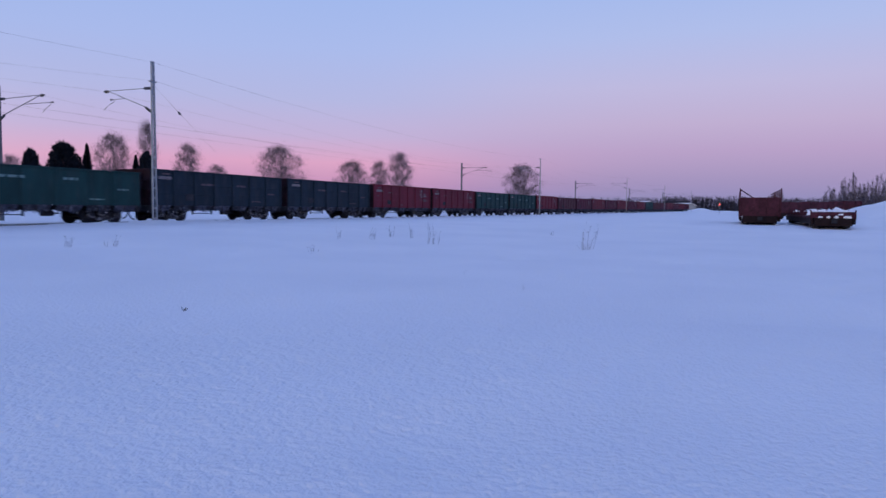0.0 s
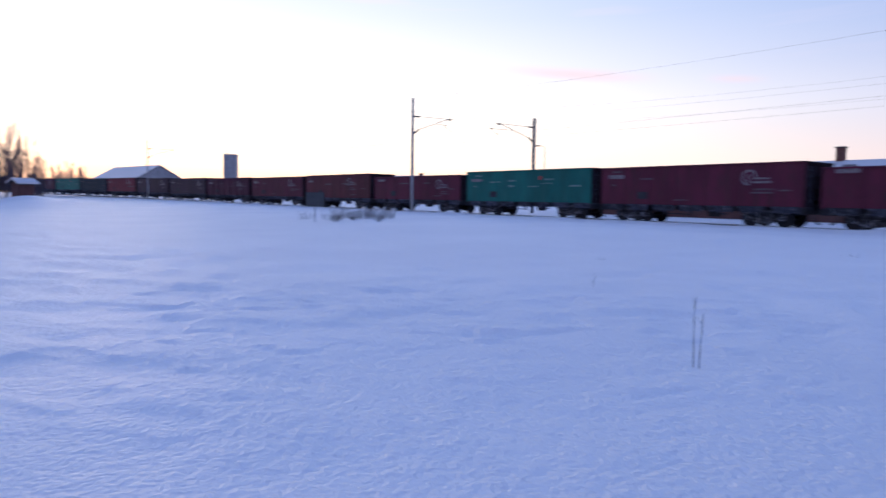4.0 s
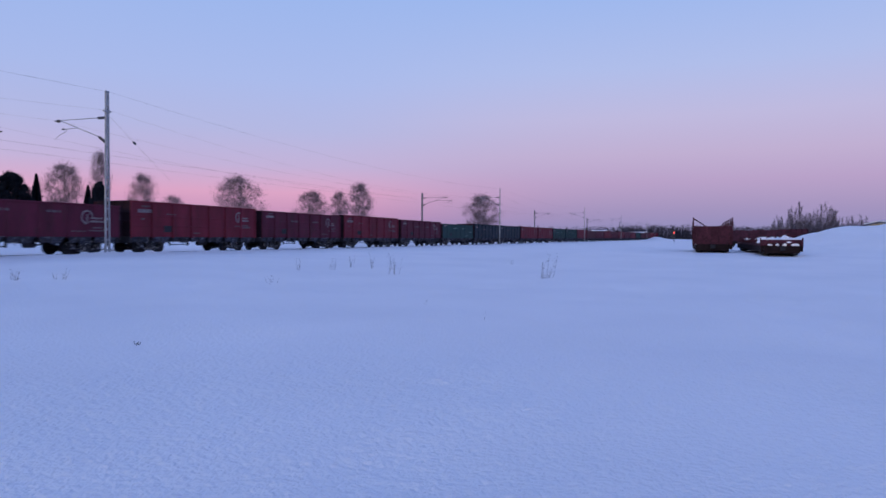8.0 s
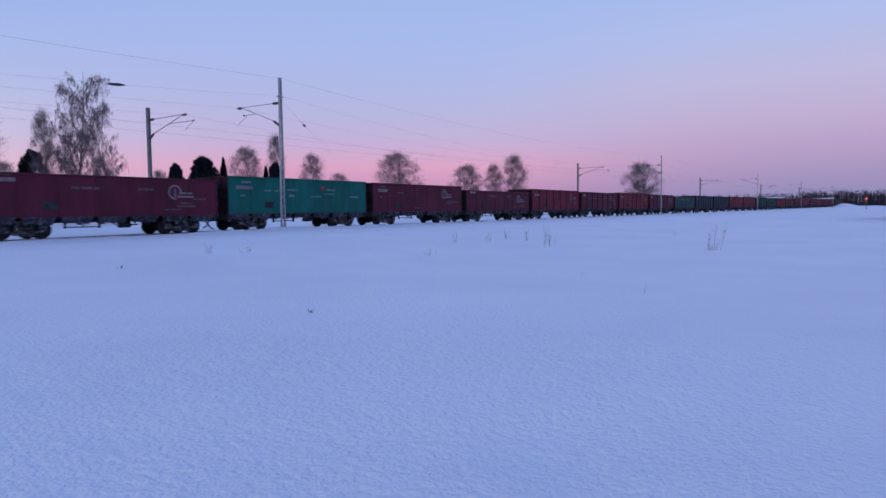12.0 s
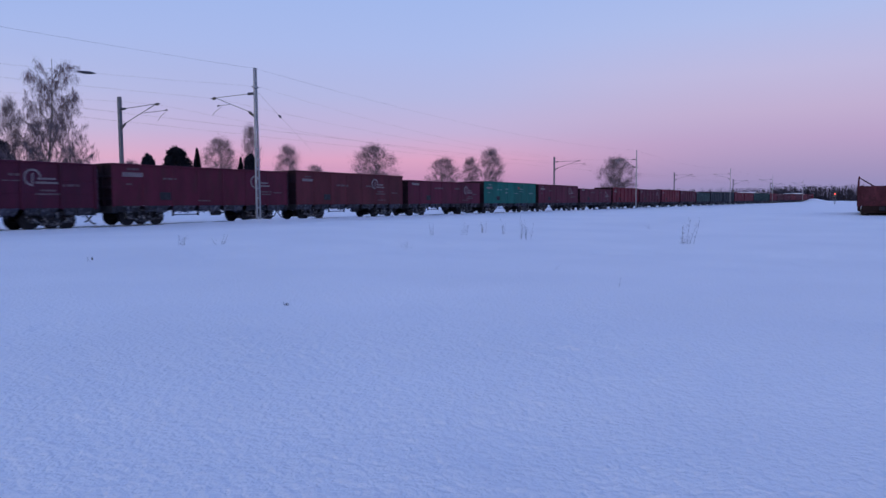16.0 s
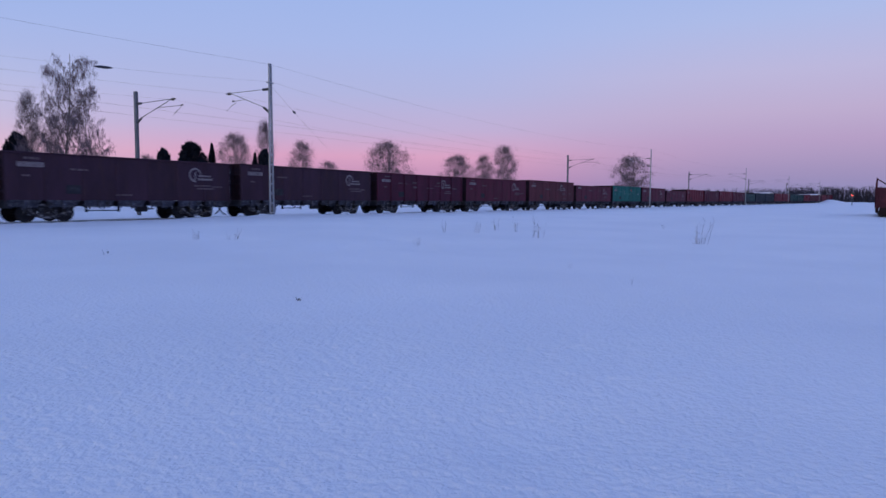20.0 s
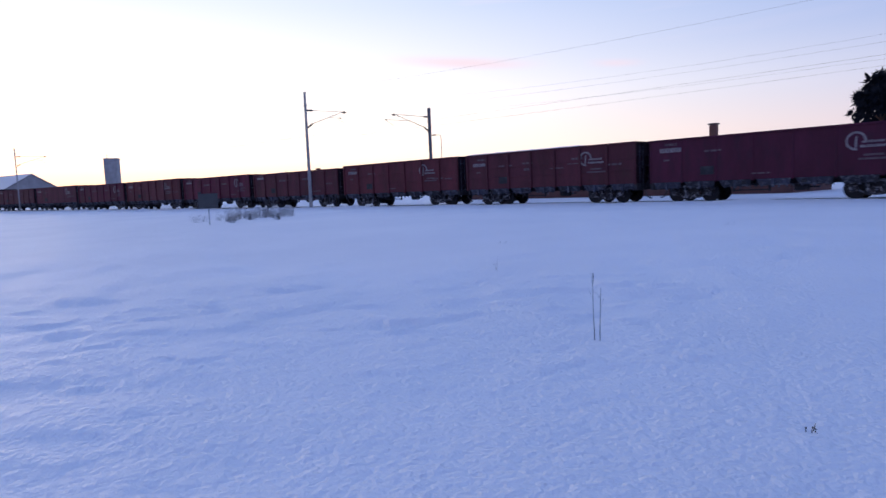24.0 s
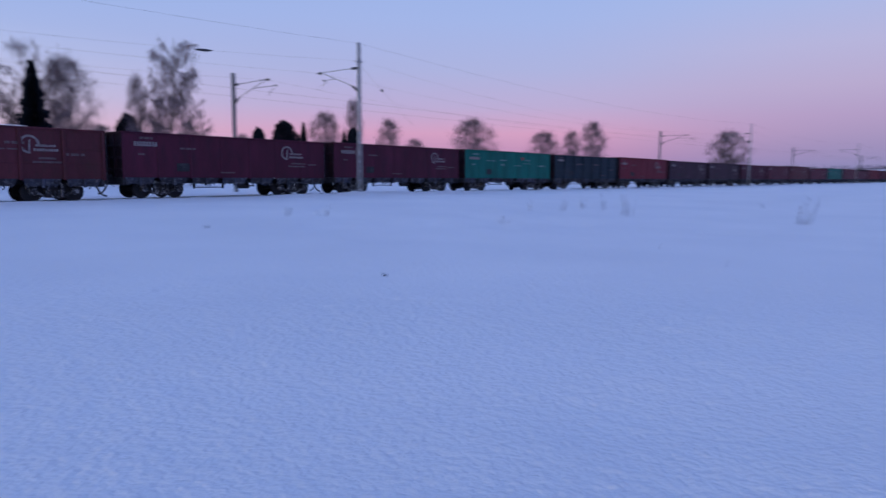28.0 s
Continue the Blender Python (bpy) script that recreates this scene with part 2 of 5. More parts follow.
FRAME = mat("frosted_cast_steel", (0.012, 0.012, 0.018), rough=0.8, scale=3.2, var=0.4, stain=(0.6, 0.6, 0.66), stain_amt=0.75)
MARK = mat("worn_white_marking", (0.20, 0.175, 0.19), rough=0.8, scale=4, var=0.3, stain=(0.12, 0.07, 0.08), stain_amt=0.7)
MARK_FAINT = mat("faded_stencil_paint", (0.10, 0.07, 0.085), rough=0.85, scale=7, var=0.4, stain=(0.07, 0.03, 0.035), stain_amt=0.8)
MARK_PALE = mat("pale_stencil_paint", (0.13, 0.22, 0.22), rough=0.85, scale=7, var=0.4, stain=(0.02, 0.12, 0.10), stain_amt=0.7)
# end walls: shade of the gaps between wagons, put into the paint
END_SHADE = mat("shaded_end_paint", (0.022, 0.011, 0.017), rough=0.8, scale=1.2, var=0.4, stain=(0.06, 0.015, 0.025), stain_amt=0.4, spec=0.15)
MARK_RED = mat("red_marking", (0.3, 0.03, 0.03), rough=0.8, scale=4)
GALV = mat("galvanised_steel", (0.30, 0.31, 0.33), rough=0.6, metal=0.2, scale=3, var=0.25, bump=0.05)
WIRE = mat("weathered_copper_wire", (0.09, 0.09, 0.09), rough=0.6, metal=0.3, scale=4, bump=0)
INSUL = mat("dark_insulator", (0.035, 0.03, 0.035), rough=0.35, scale=5, bump=0)
RAILS = mat("rail_steel", (0.03, 0.03, 0.034), rough=0.5, metal=0.6, scale=3)
BARK = mat("birch_bark", (0.17, 0.14, 0.135), rough=0.9, scale=3, var=0.45, stain=(0.05, 0.04, 0.04), stain_amt=0.8)
TWIG = mat("frosted_twigs", (0.15, 0.108, 0.125), rough=0.9, scale=0.6, var=0.35, bump=0)
TWIG_DARK = mat("dark_twigs", (0.115, 0.095, 0.115), rough=0.9, scale=0.6, var=0.4, bump=0)
NEEDLE = mat("conifer_needles", (0.0125, 0.0150, 0.0220), rough=0.95, scale=0.8, var=0.4, bump=0, spread=0.15, spec=0.1)
PINE_BARK = mat("pine_bark", (0.11, 0.06, 0.045), rough=0.9, scale=3, var=0.4)
STALK = mat("dry_stalk", (0.15, 0.115, 0.11), rough=0.9, scale=6, var=0.3, bump=0)
DARK_STALK = mat("dark_dry_stalk", (0.045, 0.04, 0.045), rough=0.9, scale=6, var=0.3, bump=0)
WALL = mat("grey_boarding", (0.15, 0.145, 0.15), rough=0.8, scale=1.5, var=0.2, stretch=(1, 1, 0.2))
WALL_Y = mat("ochre_boarding", (0.50, 0.38, 0.22), rough=0.8, scale=1.5, var=0.15)
WALL_D = mat("dark_red_boarding", (0.12, 0.05, 0.045), rough=0.85, scale=1.5, var=0.25)
CONC = mat("pale_concrete", (0.30, 0.295, 0.30), rough=0.85, scale=0.6, var=0.18, stain=(0.25, 0.24, 0.24), stain_amt=0.5)
ROOFING = mat("roof_sheet", (0.07, 0.06, 0.06), rough=0.7, scale=1.5)
BRICK = mat("chimney_brick", (0.16, 0.07, 0.055), rough=0.9, scale=6, var=0.35)
GLASS = mat("dark_window_glass", (0.02, 0.025, 0.03), rough=0.08, scale=1, var=0.1, bump=0)
SIGN = mat("sign_back", (0.05, 0.055, 0.06), rough=0.6, metal=0.2, scale=2, var=0.2)
RED_LAMP = mat("red_signal_lamp", (0.5, 0.02, 0.02), emit=(1.0, 0.05, 0.045), strength=5.0)
RUSTY = mat("rusty_red_wagon", (0.067, 0.0205, 0.031), rough=0.9, scale=1.6, var=0.5, stain=(0.028, 0.014, 0.016), stain_amt=0.85, spread=0.15, spec=0.15)
UNDER = mat("grimy_underframe_steel", (0.02, 0.012, 0.013), rough=0.9, scale=2, var=0.4, spec=0.1)
WOODS = mat("far_woods", (0.055, 0.050, 0.066), rough=0.9, scale=0.5, var=0.4, bump=0, spec=0.1)
# masts of the far row: darker than the near row's steel
GALV_FAR = mat("dark_mast_steel", (0.115, 0.12, 0.135), rough=0.7, scale=3, var=0.25, bump=0.05)


# ---- mesh helpers ----
class Shape:
    def __init__(self):
        self.v, self.f = [], []

    def box(self, x0, x1, y0, y1, z0, z1, c=0.0):
        """A box, its long edges chamfered by c."""
        o = len(self.v)
        if c <= 0:
            self.v += [(x, y, z) for z in (z0, z1) for y in (y0, y1) for x in (x0, x1)]
            self.f += [tuple(o + i for i in q) for q in ((0, 2, 3, 1), (4, 5, 7, 6), (0, 1, 5, 4), (2, 6, 7, 3), (0, 4, 6, 2), (1, 3, 7, 5))]
            return self
        axis = max(range(3), key=lambda i: (x1 - x0, y1 - y0, z1 - z0)[i])
        lo, hi = [x0, y0, z0], [x1, y1, z1]
        a, b = [i for i in range(3) if i != axis]
        ring = [(lo[a] + c, lo[b]), (hi[a] - c, lo[b]), (hi[a], lo[b] + c), (hi[a], hi[b] - c), (hi[a] - c, hi[b]), (lo[a] + c, hi[b]), (lo[a], hi[b] - c), (lo[a], lo[b] + c)]
        for e in (lo[axis], hi[axis]):
            for p, q in ring:
                w = [0, 0, 0]
                w[axis], w[a], w[b] = e, p, q
                self.v.append(tuple(w))
        self.f += [(o + i, o + (i + 1) % 8, o + 8 + (i + 1) % 8, o + 8 + i) for i in range(8)]
        self.f += [tuple(o + i for i in reversed(range(8))), tuple(o + 8 + i for i in range(8))]
        return self

    def tube(self, pts, radii, n=5, caps=True):
        pts = [Vector(p) for p in pts]
        o = len(self.v)
        for i, p in enumerate(pts):
            d = (pts[min(i + 1, len(pts) - 1)] - pts[max(i - 1, 0)]).normalized()
            a = d.orthogonal() if i == 0 else (a - d * a.dot(d))
            a = a.normalized()
            b = d.cross(a)
            r = radii[i] if isinstance(radii, (list, tuple)) else radii
            for k in range(n):
                t = 2 * math.pi * k / n
                self.v.append(tuple(p + a * (r * math.cos(t)) + b * (r * math.sin(t))))
        for i in range(len(pts) - 1):
            for k in range(n):
                self.f.append((o + i * n + k, o + i * n + (k + 1) % n, o + (i + 1) * n + (k + 1) % n, o + (i + 1) * n + k))
        if caps:
            self.f += [tuple(o + k for k in reversed(range(n))), tuple(o + (len(pts) - 1) * n + k for k in range(n))]
        return self

    def poly(self, *pts):
        o = len(self.v)
        self.v += [tuple(p) for p in pts]
        self.f.append(tuple(range(o, o + len(pts))))
        return self

    def slab(self, outline, normal):
        """A thick plate: an outline and the vector by which it is drawn out."""
        o, n = len(self.v), len(outline)
        self.v += [tuple(p) for p in outline] + [tuple(Vector(p) + Vector(normal)) for p in outline]
        self.f += [tuple(o + i for i in reversed(range(n))), tuple(o + n + i for i in range(n))]
        self.f += [(o + i, o + (i + 1) % n, o + n + (i + 1) % n, o + n + i) for i in range(n)]
        return self

    def mesh(self, name, material, smooth=False):
        me = bpy.data.meshes.new(name)
        me.from_pydata(self.v, [], self.f)
        me.materials.append(material)
        if smooth:
            me.polygons.foreach_set("use_smooth", [True] * len(me.polygons))
        me.update()
        return me


def part(name, shape, material, parent=None, label="", smooth=False, at=None):
    me = shape if isinstance(shape, bpy.types.Mesh) else shape.mesh(name, material, smooth)
    ob = new(name, me)
    ob.parent = parent
    if at is not None:
        ob.matrix_basis = at
    return tagged(ob, label)


def thing(name, m, label, category, group="", kind=""):
    ob = new(name)
    ob.empty_display_size = 0.3
    ob.matrix_basis = m
    return tagged(ob, label, category, group, kind)


def smooth_step(a, b, x):
    t = np.clip((x - a) / (b - a), 0, 1)
    return t * t * (3 - 2 * t)


def vnoise(x, y, seed=0):
    """Smooth value noise, 0 to 1."""
    xi, yi = np.floor(x), np.floor(y)
    fx, fy = x - xi, y - yi
    fx, fy = fx * fx * (3 - 2 * fx), fy * fy * (3 - 2 * fy)

    def h(a, b):
        s = np.sin(a * 127.1 + b * 311.7 + seed * 74.7) * 43758.5453
        return s - np.floor(s)

    return (h(xi, yi) * (1 - fx) + h(xi + 1, yi) * fx) * (1 - fy) + (h(xi, yi + 1) * (1 - fx) + h(xi + 1, yi + 1) * fx) * fy


# ---- the line of the track ----
TRACK_Y = 36.0
K_RIGHT, K_LEFT = 0.279e-3, 1.483e-3


def make_track():
    def side(sign):
        s, x, y, th, out = 0.0, 0.0, TRACK_Y, 0.0, []
        for i in range(900):
            out.append((s, x, y, th))
            if sign > 0:
                k = -K_RIGHT if s < 335 else (0.0022 if th < 0.35 else 0)
            else:
                k = -K_LEFT if s > -235 else 0
            th += k * sign
            x += sign * math.cos(th)
            y += sign * math.sin(th)
            s += sign
        return out
    return np.array(side(-1)[:0:-1] + side(1))


TRACK = make_track()


def rise(x):
    """How much the line climbs towards both ends."""
    return np.where(x > 0, 9e-6 * np.minimum(x, 420) ** 2, 3.5e-5 * np.minimum(-x, 230) ** 2)


def dip(x):
    """The line lies a little lower where it passes the field's middle and beyond."""
    return -0.13 * (1 - smooth_step(6, 32, x)) * smooth_step(-150, -70, x)


def on_track(s, off=0.0, z=0.0):
    x, y, th = (float(np.interp(s, TRACK[:, 0], TRACK[:, i])) for i in (1, 2, 3))
    x, y = x - off * math.sin(th), y + off * math.cos(th)
    return Vector((x, y, z + float(rise(np.float64(x)) + dip(np.float64(x))))), th


POLE_A = (30.0, 32.77)


def ground_z(x, y):
    """Height of the snow, wide forms only."""
    x, y = np.asarray(x, float), np.asarray(y, float)
    z = -0.55 + 0.53 * smooth_step(6, 28, y) + rise(x) * smooth_step(0, 26, y + 0.05 * np.abs(x)) + dip(x) * smooth_step(16, 32, y + 0.05 * np.abs(x))
    z = z + np.where(x > 0, smooth_step(35, 62, x) * 0.52 * (1 - smooth_step(6, 28, y)), 0)
    # ploughed bank beyond the parked wagons
    bx, by = (x - 84) / 16, (y + 28) / 17
    z = z + 2.75 * np.exp(-np.abs(bx) ** 2.6 - by ** 8) * (0.85 + 0.3 * vnoise(x * 0.25, y * 0.25, 5))
    bx, by = (x - 70) / 22, (y + 62) / 22
    z = z + 3.6 * np.exp(-(bx * bx + by * by) ** 1.5)
    z = z + 0.75 * np.exp(-((x - 66) / 3.0) ** 2 - ((y + 9.6) / 1.4) ** 2)
    # snow thrown up round the foot of the mast
    z = z + 0.12 * np.exp(-((x - POLE_A[0]) ** 2 + (y - POLE_A[1]) ** 2) / 2.2)
    # uneven lip of snow along the near side of the track
    off = np.interp(x, TRACK[:, 1], TRACK[:, 2]) - y
    lip = 0.05 + 0.17 * vnoise(x * 0.16, y * 0.05, 31) * vnoise(x * 0.53, y * 0.1, 32) + 0.05 * vnoise(x * 0.05, 0 * y, 33)
    z = z + lip * np.exp(-((off - 2.9) / 0.75) ** 2) * (np.abs(x) < 330)
    # drift by the wood at the far bend
    z = z + 1.3 * np.exp(-(((x + 92) / 12) ** 2 + ((y - 4.5) / 4.5) ** 2))
    z = z + 1.6 * np.exp(-(((x - 345) / 10) ** 2 + ((y - 16) / 5) ** 2))
    return z


def drifts(x, y):
    r = np.hypot(x, y)
    u, v = x * 0.80 + y * 0.60, -x * 0.60 + y * 0.80
    wind = smooth_step(3, -6, x) * smooth_step(70, 20, r) * (0.35 + 0.65 * smooth_step(2.5, 10, r))
    d = (0.04 - 0.025 * wind) * (vnoise(u * 0.45, v * 0.16, 1) - 0.5) + (0.03 - 0.02 * wind) * (vnoise(u * 0.9, v * 0.35, 2) - 0.5)
    wu, wv = vnoise(u * 0.6, v * 0.6, 8), vnoise(u * 0.6 + 40, v * 0.6, 14)
    n1 = vnoise(u * 1.0 + wu, v * 1.5 + wv, 3)
    n2 = vnoise(u * 2.0 + wv + 3, v * 3.0 + wu, 4)
    patch = smooth_step(0.3, 0.65, vnoise(x * 0.15 + 5, y * 0.15, 9))
    lips = 0.045 * smooth_step(0.46, 0.60, n1) + 0.022 * smooth_step(0.45, 0.62, n2) - 0.10 * np.clip(0.4 - n1, 0, 1)
    d = d + 0.6 * wind * (0.3 + 0.7 * patch) * (lips + 0.05 * (n1 - 0.5) + 0.03 * (n2 - 0.5))
    # softly sunk hollows in the quieter snow
    soft = np.clip(vnoise(x * 0.7 + 9, y * 1.0, 12) - 0.58, 0, 1) * smooth_step(0.35, 0.65, vnoise(x * 0.14, y * 0.16, 13))
    d = d - 0.30 * soft * smooth_step(-2, 4, x) * smooth_step(45, 20, r)
    d = d + 0.010 * (vnoise(x * 3.1, y * 3.1, 6) - 0.5) * smooth_step(30, 8, r)
    return d * smooth_step(300, 60, r) * smooth_step(33.5, 31.5, y)


def polar(az, dist):
    a = radians(az)
    return -math.sin(a) * dist, math.cos(a) * dist


def lips(x, y):
    """Wind-cut steps: crescents of crust, steep towards the field's corner, running out softly behind."""
    rng = random.Random(15)
    d = np.zeros_like(x)
    for k in range(420):
        if k < 320:                          # the wind-cut side of the field
            az, r, amp = rng.uniform(24, 80), 4.2 + 22 * rng.random() ** 1.2, rng.uniform(0.5, 1.0)
        else:                                # quieter snow, a few marks
            az, r, amp = rng.uniform(-95, 20), 5.5 + 13 * rng.random(), rng.uniform(0.2, 0.5)
        amp *= float(smooth_step(3.2, 8.0, r))
        cx, cy = polar(az, r)
        turn = rng.gauss(0.64, 0.25) if k < 320 else rng.gauss(-0.45, 0.4)
        c, s = math.cos(turn), math.sin(turn)
        long = rng.uniform(0.14, 0.42) * (0.7 + 0.05 * r)
        near = np.nonzero((np.abs(x - cx) < 3 * long) & (np.abs(y - cy) < 3 * long))
        px, py = x[near] - cx, y[near] - cy
        u, v = (px * c + py * s) / long, (-px * s + py * c) / long
        v = v - 0.35 * u * u + 0.12 * np.sin(u * 5 + k)
        edge = 0.10 + 0.003 * r
        form = smooth_step(-edge, edge, v) * np.exp(-np.clip(v, 0, None) * 1.6) - 0.5 * np.exp(-((v + 0.28) / 0.25) ** 2)
        d[near] += 0.085 * amp * long * form * np.exp(-u * u * 1.4)
    return d


def pebbles(x, y):
    """Fine knobbly crust."""
    n = 0.008 * (vnoise(x * 9.5, y * 9.5, 21) - 0.5) + 0.014 * (vnoise(x * 19, y * 19, 22) - 0.5)
    return n * (0.5 + vnoise(x * 0.4, y * 0.4, 23)) * smooth_step(16, 7, np.hypot(x, y))


def make_ground():
    r = np.concatenate([0.7 * 1.04 ** np.arange(31), 2.27 * 1.0065 ** np.arange(1, 260)])
    r = np.concatenate([r, r[-1] * 1.018 ** np.arange(1, 90)])
    r = np.concatenate([r, r[-1] * 1.055 ** np.arange(1, 84)])
    rings = len(r)
    # finer over the half of the field that lies open before the line
    a = np.radians(np.concatenate([np.linspace(-110, 95, 1080, endpoint=False), np.linspace(95, 250, 100, endpoint=False)]))
    spokes = len(a)
    rr, aa = np.meshgrid(r, a, indexing="ij")
    x, y = -rr * np.sin(aa), rr * np.cos(aa)
    z = ground_z(x, y) + drifts(x, y) + lips(x, y) + pebbles(x, y)
    verts = np.stack([x, y, z], -1).reshape(-1, 3)
    verts = np.vstack([verts, [[0, 0, float(ground_z(0, 0))]]])
    i, j = np.meshgrid(np.arange(rings - 1), np.arange(spokes), indexing="ij")
    j2 = (j + 1) % spokes
    quads = np.stack([i * spokes + j, (i + 1) * spokes + j, (i + 1) * spokes + j2, i * spokes + j2], -1).reshape(-1, 4)
    hub = len(verts) - 1
    faces = quads[:, ::-1].tolist() + [(hub, (k + 1) % spokes, k) for k in range(spokes)]
    me = bpy.data.meshes.new("ground")
    me.from_pydata(verts.tolist(), [], faces)
    me.polygons.foreach_set("use_smooth", [True] * len(me.polygons))
    me.materials.append(SNOW)
    me.update()
    tagged(new("ground", me), "wide snow-covered field with wind-packed crust and low drifts", "snow", kind="structure")


make_ground()


def gz(x, y):
    return float(ground_z(x, y) + drifts(np.float64(x), np.float64(y)))


# ---- rails ----
def make_rails():
    for off in (-0.762, 0.762):
        pts = [on_track(s, off, -0.03)[0] for s in range(-330, 430, 5)]
        sh = Shape()
        n = len(pts)
        prof = [(-0.035, 0.03), (0.035, 0.03), (0.035, -0.01), (0.012, -0.03), (0.012, -0.09), (-0.012, -0.09), (-0.012, -0.03), (-0.035, -0.01)]
        for k, p in enumerate(pts):
            d = (pts[min(k + 1, n - 1)] - pts[max(k - 1, 0)]).normalized()
            side = Vector((-d.y, d.x, 0))
            sh.v += [tuple(p + side * a + Vector((0, 0, b))) for a, b in prof]
        sh.f += [(k * 8 + i, k * 8 + (i + 1) % 8, k * 8 + 8 + (i + 1) % 8, k * 8 + 8 + i) for k in range(n - 1) for i in range(8)]
        tagged(part("rail", sh, RAILS), "worn steel rail half buried in snow", "rail", "rails of the line", "structure")


make_rails()


# ---- wagons of the train ----
LEN, HALF_W, SILL, TOP = 13.92, 1.55, 1.10, 3.44
BODY = 6.52
PITCH = 2 * BODY / 7


def wheelset_mesh():
    sh = Shape()
    for sgn in (-1, 1):
        y = sgn * 0.79
        prof = [(0.10, 0.09), (0.36, 0.05), (0.38, 0.065), (0.475, 0.065), (0.478, -0.065), (0.50, -0.07), (0.38, -0.07), (0.36, -0.03), (0.10, -0.07)]
        n, o = 20, len(sh.v)
        for k in range(n):
            t = 2 * math.pi * k / n
            sh.v += [(r * math.cos(t), y + sgn * w, r * math.sin(t)) for r, w in prof]
        m = len(prof)
        sh.f += [(o + k * m + i, o + k * m + (i + 1) % m, o + ((k + 1) % n) * m + (i + 1) % m, o + ((k + 1) % n) * m + i) for k in range(n) for i in range(m)]
    sh.tube([(0, -1.05, 0), (0, 1.05, 0)], 0.085, 10)
    for k in range(4):                      # bolts of the axle-box caps
        t = math.pi * (0.25 + k / 2)
        sh.tube([(0.06 * math.cos(t), -1.10, 0.06 * math.sin(t)), (0.06 * math.cos(t), -1.04, 0.06 * math.sin(t))], 0.018, 5)
    return sh.mesh("wheelset", WHEEL)


def side_frame_mesh():
    """Cast frame: arched top chord over two axle boxes, sagging lower chord, spring window."""
    sh = Shape()
    for y0, y1 in ((-0.10, 0.10),):
        top = [(-1.22, 0.62), (-1.02, 0.70), (-0.55, 0.78), (0, 0.80), (0.55, 0.78), (1.02, 0.70), (1.22, 0.62)]
        low = [(-0.78, 0.42), (-0.42, 0.20), (0, 0.17), (0.42, 0.20), (0.78, 0.42)]
        for chain, h in ((top, 0.12), (low, 0.10)):
            for (xa, za), (xb, zb) in zip(chain, chain[1:]):
                sh.slab([(xa, y0, za), (xb, y0, zb), (xb, y0, zb + h), (xa, y0, za + h)], (0, y1 - y0, 0))
        for x in (-0.925, 0.925):
            sh.box(x - 0.17, x + 0.17, y0 - 0.03, y1 + 0.03, 0.33, 0.64, 0.03)
            sh.tube([(x, y0 - 0.09, 0.475), (x, y0 - 0.02, 0.475)], 0.13, 10)
        for x in (-0.34, 0.34):
            sh.box(x - 0.07, x + 0.07, y0, y1, 0.24, 0.80, 0.02)
        for x in (-0.18, 0.0, 0.18):
            sh.tube([(x, 0, 0.27), (x, 0, 0.56)], 0.075, 8)
    return sh.mesh("side_frame", FRAME, False)


